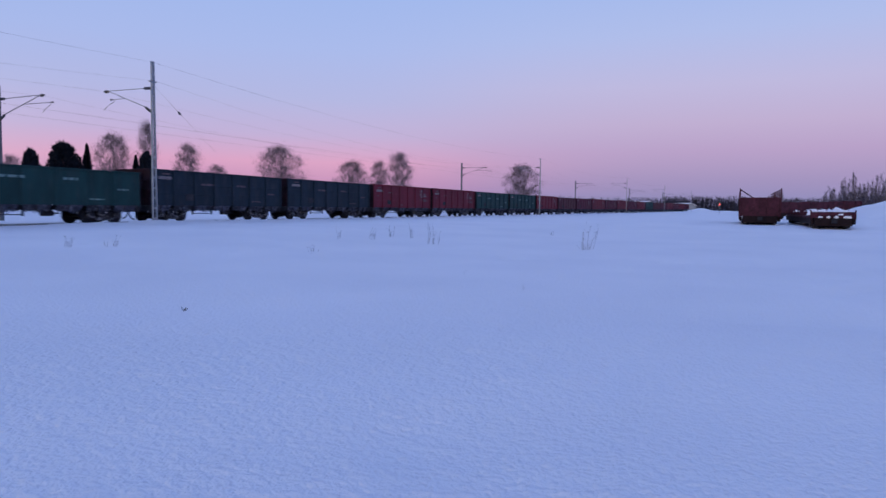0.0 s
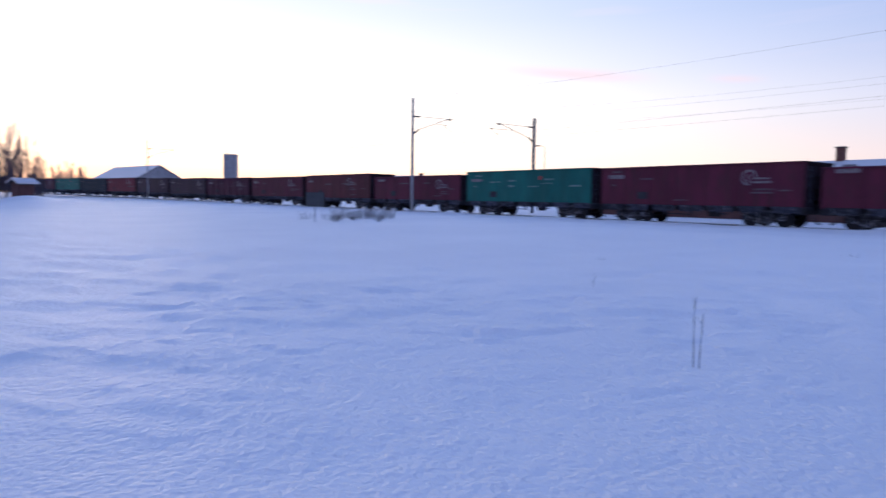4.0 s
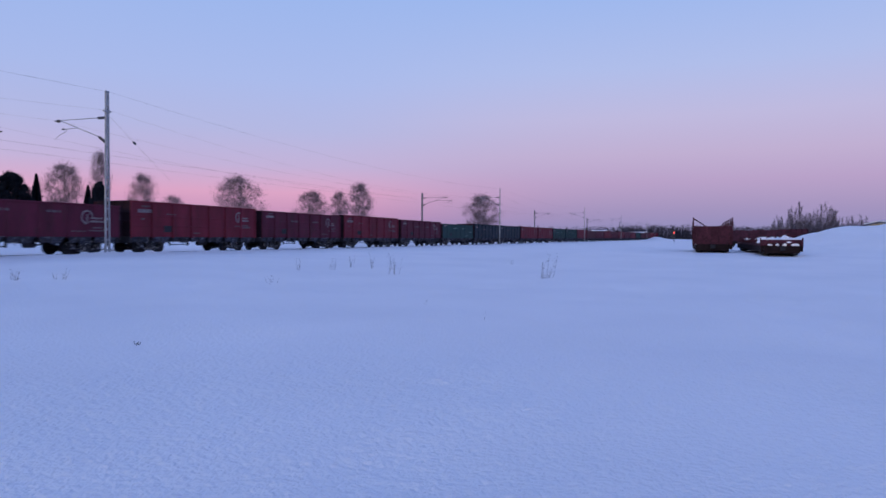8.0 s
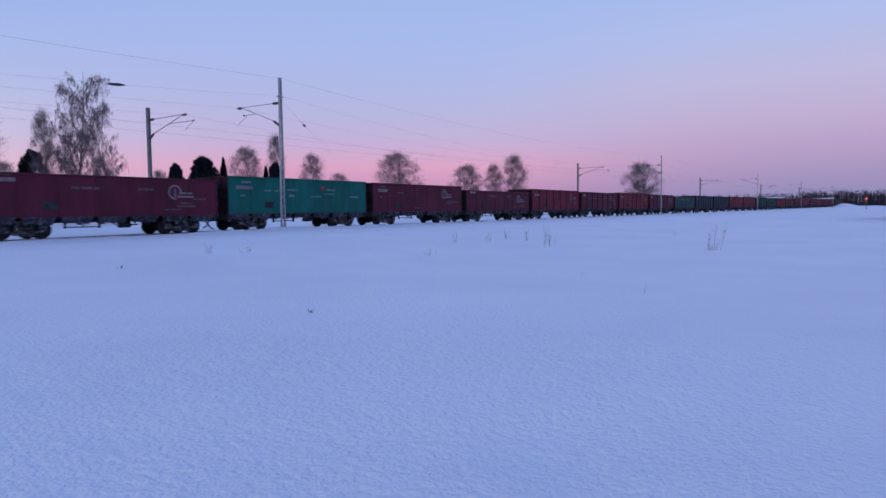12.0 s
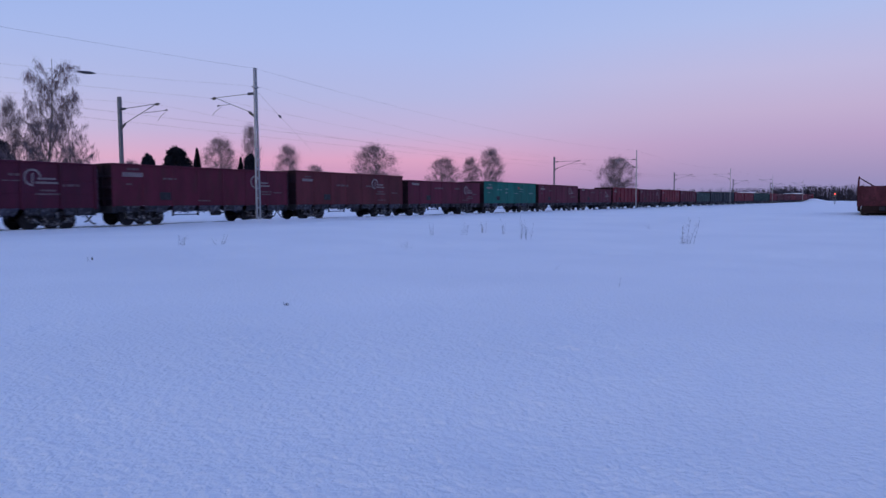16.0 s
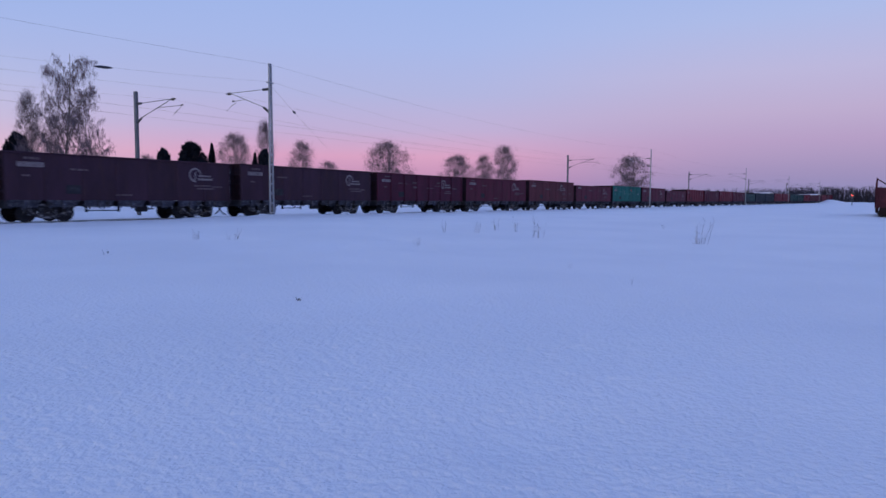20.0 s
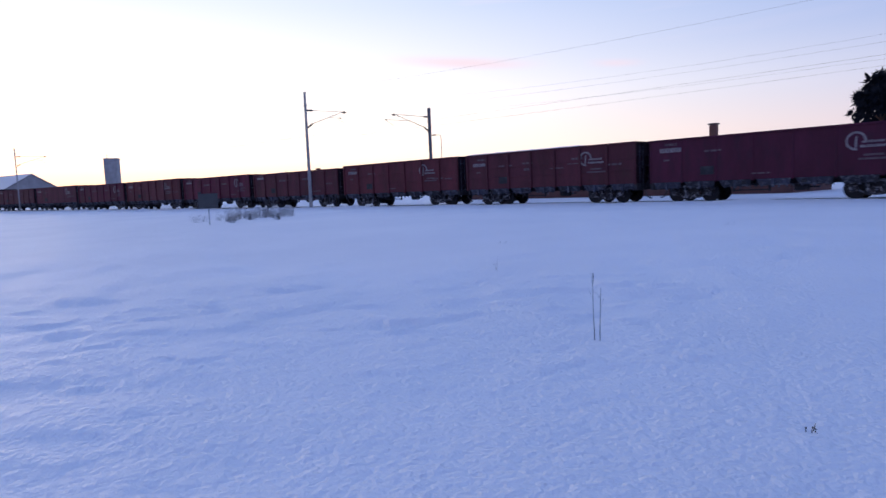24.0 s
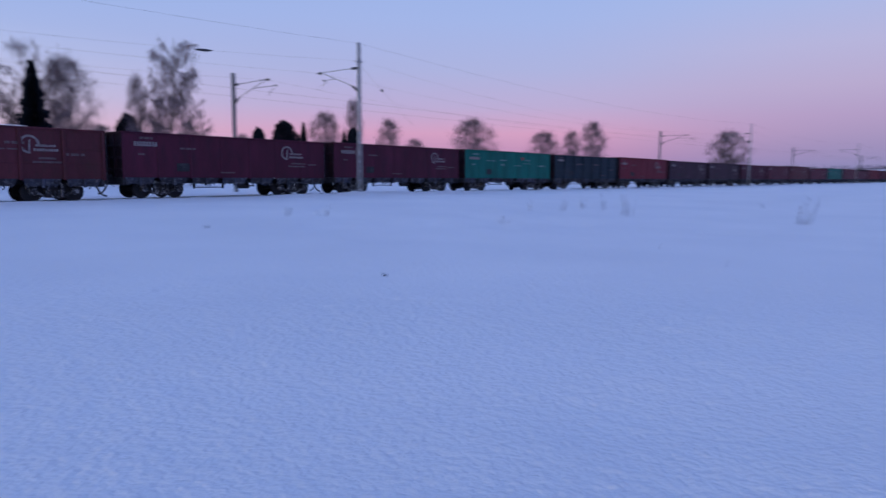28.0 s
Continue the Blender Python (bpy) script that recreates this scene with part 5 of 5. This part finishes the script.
def hip_house():
    """The grey house across the line: a hipped main roof under snow, and a steep gabled wing towards the field."""
    gx, gy = 2.0, 70.0
    base = gz(gx, gy) - 0.2
    h = thing("house", pose(gx, gy, base), "grey wooden house with a snow-covered hipped roof and a gabled wing", "house")
    rz, ez, half = 7.58 - base, 4.25 - base, 4.6
    xa, xb = -5.6, 5.6                       # ends of the ridge
    xl, xr = xa - 2.6, xb + 4.0              # ends of the eaves
    for s in (-1, 1):
        r = part("roof", Shape().slab([(xa, 0, rz), (xb, 0, rz), (xr, s * half, ez), (xl, s * half, ez)], (0, 0, -0.14)), ROOFING, h)
        part("snow_cover", Shape().slab([(xa, 0, rz + 0.004), (xb, 0, rz + 0.004), (xr - 0.08, s * (half - 0.08), ez + 0.03), (xl + 0.08, s * (half - 0.08), ez + 0.03)], (0, 0, 0.2)), DULL_SNOW, r, "thick sheet of roof snow")
        part("wall", Shape().box(xl + 0.5, xr - 0.5, s * (half - 0.6) - 0.1, s * (half - 0.6) + 0.1, 0, ez + 0.2), WALL, h)
        e, x = (xb, xr) if s > 0 else (xa, xl)
        r = part("hip", Shape().slab([(e, 0, rz), (x, half, ez), (x, -half, ez)], (0, 0, -0.14)), ROOFING, h)
        part("snow_cover", Shape().slab([(e, 0, rz + 0.004), (x - 0.08 * s, half - 0.08, ez + 0.03), (x - 0.08 * s, -half + 0.08, ez + 0.03)], (0, 0, 0.2)), DULL_SNOW, r)
        part("wall", Shape().box(x - s * 0.5 - 0.1, x - s * 0.5 + 0.1, -half + 0.7, half - 0.7, 0, ez + 0.2), WALL, h)
    for x, y, top in ((-3.9, -0.3, 0.55), (-0.6, 0.2, 0.6), (4.4, 0.2, 0.6)):
        c = part("chimney", Shape().box(x - 0.32, x + 0.32, y - 0.32, y + 0.32, rz - 1.0, rz + top, 0.03), BRICK, h, "brick chimney")
        part("chimney_cap", Shape().box(x - 0.4, x + 0.4, y - 0.4, y + 0.4, rz + top, rz + top + 0.1), ROOFING, c)
    # the wing: its gable looks over the line
    ax, fy, wz, slope, wide = -6.5, -8.2, 7.80 - base, 0.905, 4.3
    we = wz - slope * wide
    part("gable_wall", Shape().slab([(ax - wide + 0.45, fy, 0), (ax + wide - 0.45, fy, 0), (ax + wide - 0.45, fy, we + 0.3), (ax, fy, wz - 0.12), (ax - wide + 0.45, fy, we + 0.3)], (0, 0.2, 0)), WALL, h, "grey boarded gable")
    for s in (-1, 1):
        part("wall", Shape().box(ax + s * (wide - 0.55) - 0.1, ax + s * (wide - 0.55) + 0.1, fy + 0.2, -0.2, 0, we + 0.3), WALL, h)
        r = part("roof", Shape().slab([(ax, fy - 0.45, wz), (ax, 0, wz), (ax + s * wide, 0, we), (ax + s * wide, fy - 0.45, we)], (0, 0, -0.14)), ROOFING, h)
        part("snow_cover", Shape().slab([(ax, fy - 0.38, wz + 0.004), (ax, 0, wz + 0.004), (ax + s * (wide - 0.08), 0, we + 0.08), (ax + s * (wide - 0.08), fy - 0.38, we + 0.08)], (0, 0, 0.14)), DULL_SNOW, r)
    z0, z1 = 6.0 - base, 5.2 - base          # narrow pent roof across the gable
    r = part("pent_roof", Shape().slab([(ax - 2.0, fy - 0.01, z0), (ax + 2.0, fy - 0.01, z0), (ax + 2.75, fy - 0.9, z1), (ax - 2.75, fy - 0.9, z1)], (0, 0, -0.1)), ROOFING, h)
    part("snow_cover", Shape().slab([(ax - 1.95, fy - 0.03, z0 + 0.004), (ax + 1.95, fy - 0.03, z0 + 0.004), (ax + 2.7, fy - 0.86, z1 + 0.02), (ax - 2.7, fy - 0.86, z1 + 0.02)], (0, 0, 0.14)), DULL_SNOW, r)
    for x, z in ((ax - 1.3, 2.0), (ax + 1.3, 2.0), (-0.5, 1.6), (3.0, 1.6), (6.0, 1.6)):
        y = fy - 0.03 if x < -4 else -half + 0.47
        win = part("window", Shape().box(x - 0.6, x + 0.6, y, y + 0.03, z, z + 1.3), CONC, h)
        part("pane", Shape().box(x - 0.5, x + 0.5, y - 0.01, y - 0.002, z + 0.1, z + 1.2), GLASS, win)


def make_buildings():
    hip_house()
    gable_house("house", (-49, 53.3), (-16.5, 53.8), 5.0, 4.3, 2.7, WALL_D, "long low house with a snow-covered roof", 5, chimneys=((8.4, 0.0, 1.15, 0.27),))
    gable_house("house", (-110, 62), (-96, 69), 5.0, 5.2, 3.9, WALL_D, "dark low house beyond the line", 3, chimneys=((1, 0, 0.5, 0.3),))
    x0, y0 = polar(78.3, 246)
    x1, y1 = polar(81.6, 283)
    gable_house("barn", (x0, y0), (x1, y1), 8.5, 11.2, 6.4, CONC, "large pale barn with snow on its roof", 0)
    x0, y0 = polar(-85.0, 420)
    x1, y1 = polar(-86.6, 400)
    gable_house("house", (x0, y0), (x1, y1), 4.0, 5.5, 3.9, CONC, "far low pale building with a snowy roof", 2, cover=ROOF_SNOW)
    x0, y0 = polar(-82.2, 462)
    x1, y1 = polar(-83.4, 455)
    gable_house("house", (x0, y0), (x1, y1), 4.0, 7.1, 6.0, WALL, "far building with a snowy roof among the woods", 2, cover=ROOF_SNOW)
    x0, y0 = polar(-102.9, 125)
    x1, y1 = polar(-104.6, 128)
    gable_house("house", (x0, y0), (x1, y1), 3.5, 4.1, 3.7, WALL_Y, "ochre house half hidden by the snow bank", 2)
    x0, y0 = polar(88.3, 96)
    x1, y1 = polar(86.9, 97)
    gable_house("shed", (x0, y0), (x1, y1), 1.6, 2.75, 2.2, WALL_D, "small dark shed with snow on its roof", 0)
    # concrete tower
    x, y = polar(72.95, 262)
    b = gz(x, y)
    t = thing("tower", pose(x, y, b, 0, 0, 58), "pale square concrete tower with flat top", "tower")
    h = EYE + 262 * math.tan(radians(3.42)) - b
    part("shaft", Shape().box(-2.1, 2.1, -2.1, 2.1, 0, h - 0.5, 0.15), CONC, t)
    part("parapet", Shape().box(-2.25, 2.25, -2.25, 2.25, h - 0.5, h, 0.1), CONC, t)
    for s in (-1, 1):
        part("pilaster", Shape().box(s * 1.9 - 0.25, s * 1.9 + 0.25, -2.25, -2.1, 0, h - 0.5), CONC, t)
    part("aerial", Shape().tube([(-1.6, 0, h), (-1.6, 0, h + 1.5)], 0.12, 6), GALV, t)
    # street lamp beyond the line
    x, y = polar(46.6, 92)
    b = gz(x, y)
    t = thing("street_lamp", pose(x, y, b, 0, 0, 100), "tall thin street lamp, unlit", "lamp")
    h = EYE + 92 * math.tan(radians(4.6)) - b
    part("pole", Shape().tube([(0, 0, -0.2), (0, 0, h)], [0.07, 0.04], 7), GALV, t)
    part("arm", Shape().tube([(0, 0, h), (0, 0.4, h + 0.12), (0, 1.0, h + 0.15)], 0.03, 6), GALV, t)
    part("lamp_head", Shape().box(-0.12, 0.12, 0.9, 1.5, h + 0.1, h + 0.24, 0.03), SIGN, t)


make_buildings()


# ---- yard: parked wagons, signal, signboard ----
def stake_wagon(x, y, length, wall_h, stakes, snow_load, label, turn=0.0):
    """A parked four-axle flat wagon; its near end lies at x, its track runs along x."""
    z0 = gz(x + 3, y)
    w = thing("flat_wagon", pose(x, y, z0 - 0.3, 0, 0, turn), label, "wagon", "parked wagons")
    part("deck", Shape().box(0, length, -1.42, 1.42, 1.05, 1.22, 0.02), RUSTY, w)
    part("sole_bar", Shape().box(0.05, length - 0.05, -1.40, -1.25, 0.62, 1.05), UNDER, w)
    part("sole_bar", Shape().box(0.05, length - 0.05, 1.25, 1.40, 0.62, 1.05), UNDER, w)
    part("headstock", Shape().box(-0.12, 0.05, -1.18, 1.18, 0.50, 1.06, 0.03), UNDER, w)
    part("coupler", Shape().box(-0.5, -0.12, -0.12, 0.12, 0.72, 0.98, 0.03).box(-0.62, -0.45, -0.18, 0.16, 0.68, 1.0, 0.04), WHEEL, w)
    if wall_h:
        part("end_wall", Shape().slab([(0.02, -1.42, 1.22), (0.02, 1.42, 1.22), (0.02, 1.42, 1.22 + wall_h), (0.02, 0.9, 1.22 + wall_h * 0.98), (0.02, -1.42, 1.22 + wall_h)], (0.08, 0, 0)), RUSTY, w)
        for k in range(4):
            part("end_rib", Shape().box(-0.06, 0.02, -1.3 + 0.86 * k - 0.06, -1.3 + 0.86 * k + 0.06, 1.0, 1.2 + wall_h), RUSTY, w)
    n = stakes
    for k in range(n):
        for s in (-1, 1):
            sx = 0.25 + (length - 0.6) * k / max(1, n - 1)
            hgt = (wall_h or 0.5) + 0.75 if k < 2 else (wall_h or 0.5) + 0.72
            part("stake", Shape().box(sx - 0.05, sx + 0.05, s * 1.40 - 0.045, s * 1.40 + 0.045, 0.95, 1.22 + (hgt if wall_h else 0.42)), RUSTY, w)
    if wall_h:
        for s in (-1, 1):
            m = 7
            for k in range(m):
                a, b = 0.15 + (length - 0.3) * k / m, 0.15 + (length - 0.3) * (k + 1) / m - 0.06
                part("side_board", Shape().box(a, b, s * 1.36 - 0.03, s * 1.36 + 0.03, 1.22, 1.22 + wall_h * (0.93 if k % 2 else 0.97)), RUSTY, w)
        # slanting brace from the tall corner stake
        if stakes:
            part("brace", Shape().slab([(0.2, 1.36, 1.2 + wall_h + 0.7), (0.2, 1.36, 1.2 + wall_h + 0.6), (0.2, 0.45, 1.2 + wall_h), (0.2, 0.6, 1.2 + wall_h)], (0.06, 0, 0)), RUSTY, w)
    for bx in (2.2, length - 2.2):
        b = part("bogie", SHARED["bolster"], None, w, at=pose(bx, 0, 0))
        for yy in (-1.02, 1.02):
            part("side_frame", SHARED["side_frame"], None, b, at=pose(0, yy, 0, 0, 0, 0 if yy < 0 else 180))
        for xx in (-0.925, 0.925):
            part("wheelset", SHARED["wheelset"], None, b, at=pose(xx, 0, 0.475))
    if snow_load:
        rng = random.Random(int(x * 7))
        for k in range(9):
            part("bunk", Shape().box(length * k / 9 + 0.02, length * k / 9 + 0.14, -1.4, 1.4, 1.224, 1.50, 0.02), RUSTY, w)
        for k in range(46):
            cx, cy = (rng.uniform(0.3, length - 0.3) if k % 2 else rng.uniform(0.1, 6)), rng.uniform(-1.15, 1.15)
            rx, ry, hh = rng.uniform(0.2, 0.7), rng.uniform(0.12, 0.42), rng.uniform(0.3, 0.55)
            nu, nv = 8, 8
            gx, gy = np.meshgrid(np.linspace(-1, 1, nu), np.linspace(-1, 1, nv), indexing="ij")
            ex, ey = gx * np.sqrt(1 - gy * gy / 2), gy * np.sqrt(1 - gx * gx / 2)
            lump = 1.20 + hh * np.sqrt(np.clip(1.02 - ex * ex - ey * ey, 0, 1)) * (0.55 + 0.8 * vnoise(gx * 2 + k * 9, gy * 2, int(x)))
            sh = Shape()
            sh.v = [(cx + rx * float(p), cy + ry * float(q), float(z)) for p, q, z in zip(ex.ravel(), ey.ravel(), lump.ravel())]
            sh.f = [(u * nv + q, (u + 1) * nv + q, (u + 1) * nv + q + 1, u * nv + q + 1) for u in range(nu - 1) for q in range(nv - 1)]
            part("snow_lump", sh, ROOF_SNOW, w, "lump of snow on the deck", True)
        for k in range(9):                   # clods along the near end
            cy, r0 = rng.uniform(-1.3, 1.3), rng.uniform(0.06, 0.14)
            sh = Shape().tube([(-0.02, cy - r0, 1.09), (-0.06, cy, 1.12), (-0.02, cy + r0 * 1.3, 1.10)], [0.03, r0, 0.03], 8)
            part("snow_lump", sh, ROOF_SNOW, w, "", True)
        for k in range(14):                  # snow caught on the frame outside
            cx = rng.uniform(0.2, length - 1)
            sh = Shape().tube([(cx, -1.43, 1.10), (cx + 0.2, -1.47, 1.13), (cx + rng.uniform(0.3, 0.6), -1.43, 1.11)], [0.03, rng.uniform(0.06, 0.11), 0.02], 7)
            part("snow_lump", sh, ROOF_SNOW, w, "", True)
    return w


def make_yard():
    stake_wagon(62.0, -1.83, 18.5, 1.42, 7, False, "rusty red stake wagon standing in deep snow").scale = (1, 1.12, 1)
    stake_wagon(54.5, -6.35, 26.0, 0.0, 8, True, "low rusty flat wagon with snow on its deck")
    stake_wagon(104.0, -14.3, 19.5, 1.6, 0, False, "rusty red high-sided wagon behind the flat wagon", 31)
    x, y = polar(-88.75, 240)
    b = gz(x, y)
    s = thing("railway_signal", pose(x, y, b, 0, 0, 90), "railway colour-light signal showing red", "signal")
    zl = EYE + 240 * math.tan(radians(0.56)) - b
    part("post", Shape().tube([(0, 0, -0.2), (0, 0, zl + 0.6)], 0.07, 8), SIGN, s)
    part("head", Shape().box(-0.42, 0.42, 0.02, 0.22, zl - 0.75, zl + 0.75, 0.06), INSUL, s)
    part("red_lamp", Shape().tube([(0, 0.22, zl), (0, 0.30, zl)], 0.18, 14), RED_LAMP, s, "glowing red lamp")
    part("hood", Shape().slab([(-0.3, 0.22, zl + 0.3), (0.3, 0.22, zl + 0.3), (0.3, 0.6, zl + 0.3), (-0.3, 0.6, zl + 0.3)], (0, 0, 0.03)), INSUL, s)
    part("ladder", Shape().box(-0.22, -0.18, -0.2, -0.16, 0, zl).box(0.18, 0.22, -0.2, -0.16, 0, zl), GALV, s)
    # back of a signboard in the field
    x, y = polar(66.15, 38.0)
    b = gz(x, y)
    s = thing("signboard", pose(x, y, b, 0, 0, 66), "dark back of a square signboard on a thin post", "sign")
    z1, z0 = EYE + 38.0 * math.tan(radians(0.45)) - b, EYE - 38.0 * math.tan(radians(0.75)) - b
    part("post", Shape().tube([(0, 0, -0.3), (0, 0, z1)], 0.03, 8), GALV, s)
    part("board", Shape().box(-0.5, 0.5, -0.06, -0.03, z0, z1, 0.008), SIGN, s)
    for z in (z0 + 0.2, z1 - 0.2):
        part("batten", Shape().box(-0.5, 0.5, -0.03, -0.0, z - 0.03, z + 0.03), GALV, s)


make_yard()


# ---- dry plants in the snow ----
def weed(name, x, y, height, stems, lean, side, rng, label, thick=0.006, stuff=None):
    sh = Shape()
    for k in range(stems):
        a = rng.uniform(0, 6.28)
        r = rng.uniform(0, lean)
        w = height * (0.08 + 0.2 * lean)
        p = Vector((rng.gauss(0, w), rng.gauss(0, w), -0.15))
        pts = limb(sh, p, (math.cos(a) * r, math.sin(a) * r, 1), (height + 0.15) * rng.uniform(0.55, 1.05), thick, 5, rng, 0.07, 0.02, 4, 0.0012)
        for _ in range(side):
            q = pts[rng.randint(2, 5)]
            limb(sh, q, (rng.gauss(0, 0.7), rng.gauss(0, 0.7), 0.8), height * rng.uniform(0.1, 0.3), thick * 0.6, 3, rng, 0.15, 0, 3, 0.0010)
    ob = part(name, sh, stuff or STALK)
    ob.matrix_basis = pose(x, y, gz(x, y))
    tagged(ob, label, "plant", "dry plants in the snow")


def make_weeds():
    rng = random.Random(5)
    dry = "dry brown weed stalks sticking out of the snow"
    for az, el, h, n, lean, side, th in ((-78.2, -3.39, 1.0, 5, 0.30, 7, 0.012), (-78.4, -3.36, 0.4, 16, 1.1, 3, 0.007), (-65.2, -3.09, 0.8, 9, 0.35, 5, 0.008), (-63.4, -2.6, 0.7, 6, 0.3, 4, 0.008), (-59.9, -2.73, 0.6, 6, 0.3, 4, 0.008), (-57.2, -2.70, 0.55, 4, 0.25, 3, 0.009),
                                         (-61.5, -2.5, 0.5, 7, 0.3, 4, 0.008), (-39.3, -3.12, 0.4, 6, 0.7, 3, 0.010), (-36.4, -3.18, 0.45, 6, 0.7, 3, 0.009), (-54.9, -3.71, 0.3, 7, 0.8, 3, 0.007),
                                         (-67.7, -5.69, 0.28, 2, 0.2, 1, 0.006), (-30.1, -4.28, 0.12, 4, 0.8, 2, 0.008), (-73.1, -6.97, 0.2, 2, 0.4, 1, 0.004),
                                         (42.2, -7.48, 0.30, 2, 0.2, 1, 0.004), (41.6, -4.90, 0.16, 6, 1.0, 2, 0.006), (23.3, -3.75, 0.15, 6, 1.0, 2, 0.008), (-75.5, -2.2, 0.4, 5, 0.5, 2, 0.009)):
        d = 1.62 / math.tan(radians(-el))
        for _ in range(4):
            x, y = polar(az, d)
            d = (EYE - gz(x, y)) / math.tan(radians(-el))
        x, y = polar(az, d)
        weed("weed", x, y, h, n, lean, side, rng, dry, th * 0.72)
    # small dark seed heads just above the crust
    for az, el, h, n, th in ((-44.65, -8.45, 0.06, 8, 0.016), (17.5, -19.2, 0.065, 4, 0.013), (-30.06, -4.15, 0.10, 6, 0.012)):
        d = 1.62 / math.tan(radians(-el))
        for _ in range(4):
            x, y = polar(az, d)
            d = (EYE - gz(x, y)) / math.tan(radians(-el))
        weed("seed_head", *polar(az, d), h, n + 4, 0.25, 2, rng, "small dark seed head poking through the snow crust", th, DARK_STALK)
    # two tall thin stems close by
    x, y = polar(33.83, 6.95)
    for dx, h, lean in ((-0.018, 0.72, 0.02), (0.042, 0.56, -0.03)):
        sh = Shape()
        pts = limb(sh, (0, 0, -0.2), (lean, 0, 1), h + 0.2, 0.006, 7, rng, 0.02, 0, 5, 0.0018)
        for k in (5, 6, 6):
            limb(sh, pts[k], (rng.gauss(0, 0.5), rng.gauss(0, 0.5), 1), 0.13, 0.0022, 3, rng, 0.12, 0, 3, 0.001)
        ob = part("tall_stem", sh, DARK_STALK)
        ob.matrix_basis = pose(x + dx, y, gz(x, y))
        tagged(ob, "thin dry plant stem standing in the snow", "plant", "dry plants in the snow")
    # low brush by the line
    for k in range(16):
        az = 59.6 + 5.2 * (k + rng.uniform(-0.3, 0.3)) / 15
        x, y = polar(az, rng.uniform(38, 44))
        weed("brush", x, y, rng.uniform(0.5, 0.85), 26, 0.5, 8, rng, "low bare brush beside the line", 0.0055, DARK_STALK)
    for az in (66.6, 65.4, 67.3):
        x, y = polar(az, 42)
        weed("brush", x, y, 0.5, 12, 0.5, 5, rng, "low bare brush beside the line", 0.0050, DARK_STALK)


make_weeds()


# ---- what moves ----
def motions():
    for idx, w in WAGONS:
        rows, centre = [], S_AT_11 + idx * LEN - LEN / 2
        for k in range(15):
            t = 2.0 * k
            p, th = on_track(centre + SPEED * (t - 11) + SURGE[k])
            rows.append((t, Matrix.Translation(p) @ Matrix.Rotation(th, 4, "Z")))
        walk(w, rows)
        if -17 <= idx <= 9:
            for b in w.children:
                for o in b.children:
                    if o.name.startswith("wheelset"):
                        x = o.matrix_basis.translation.x
                        walk(o, [(min(28.0, 0.075 * i), pose(x, 0, 0.475) @ Matrix.Rotation(SPEED * min(28.0, 0.075 * i) / 0.475, 4, "Y")) for i in range(375)])


motions()
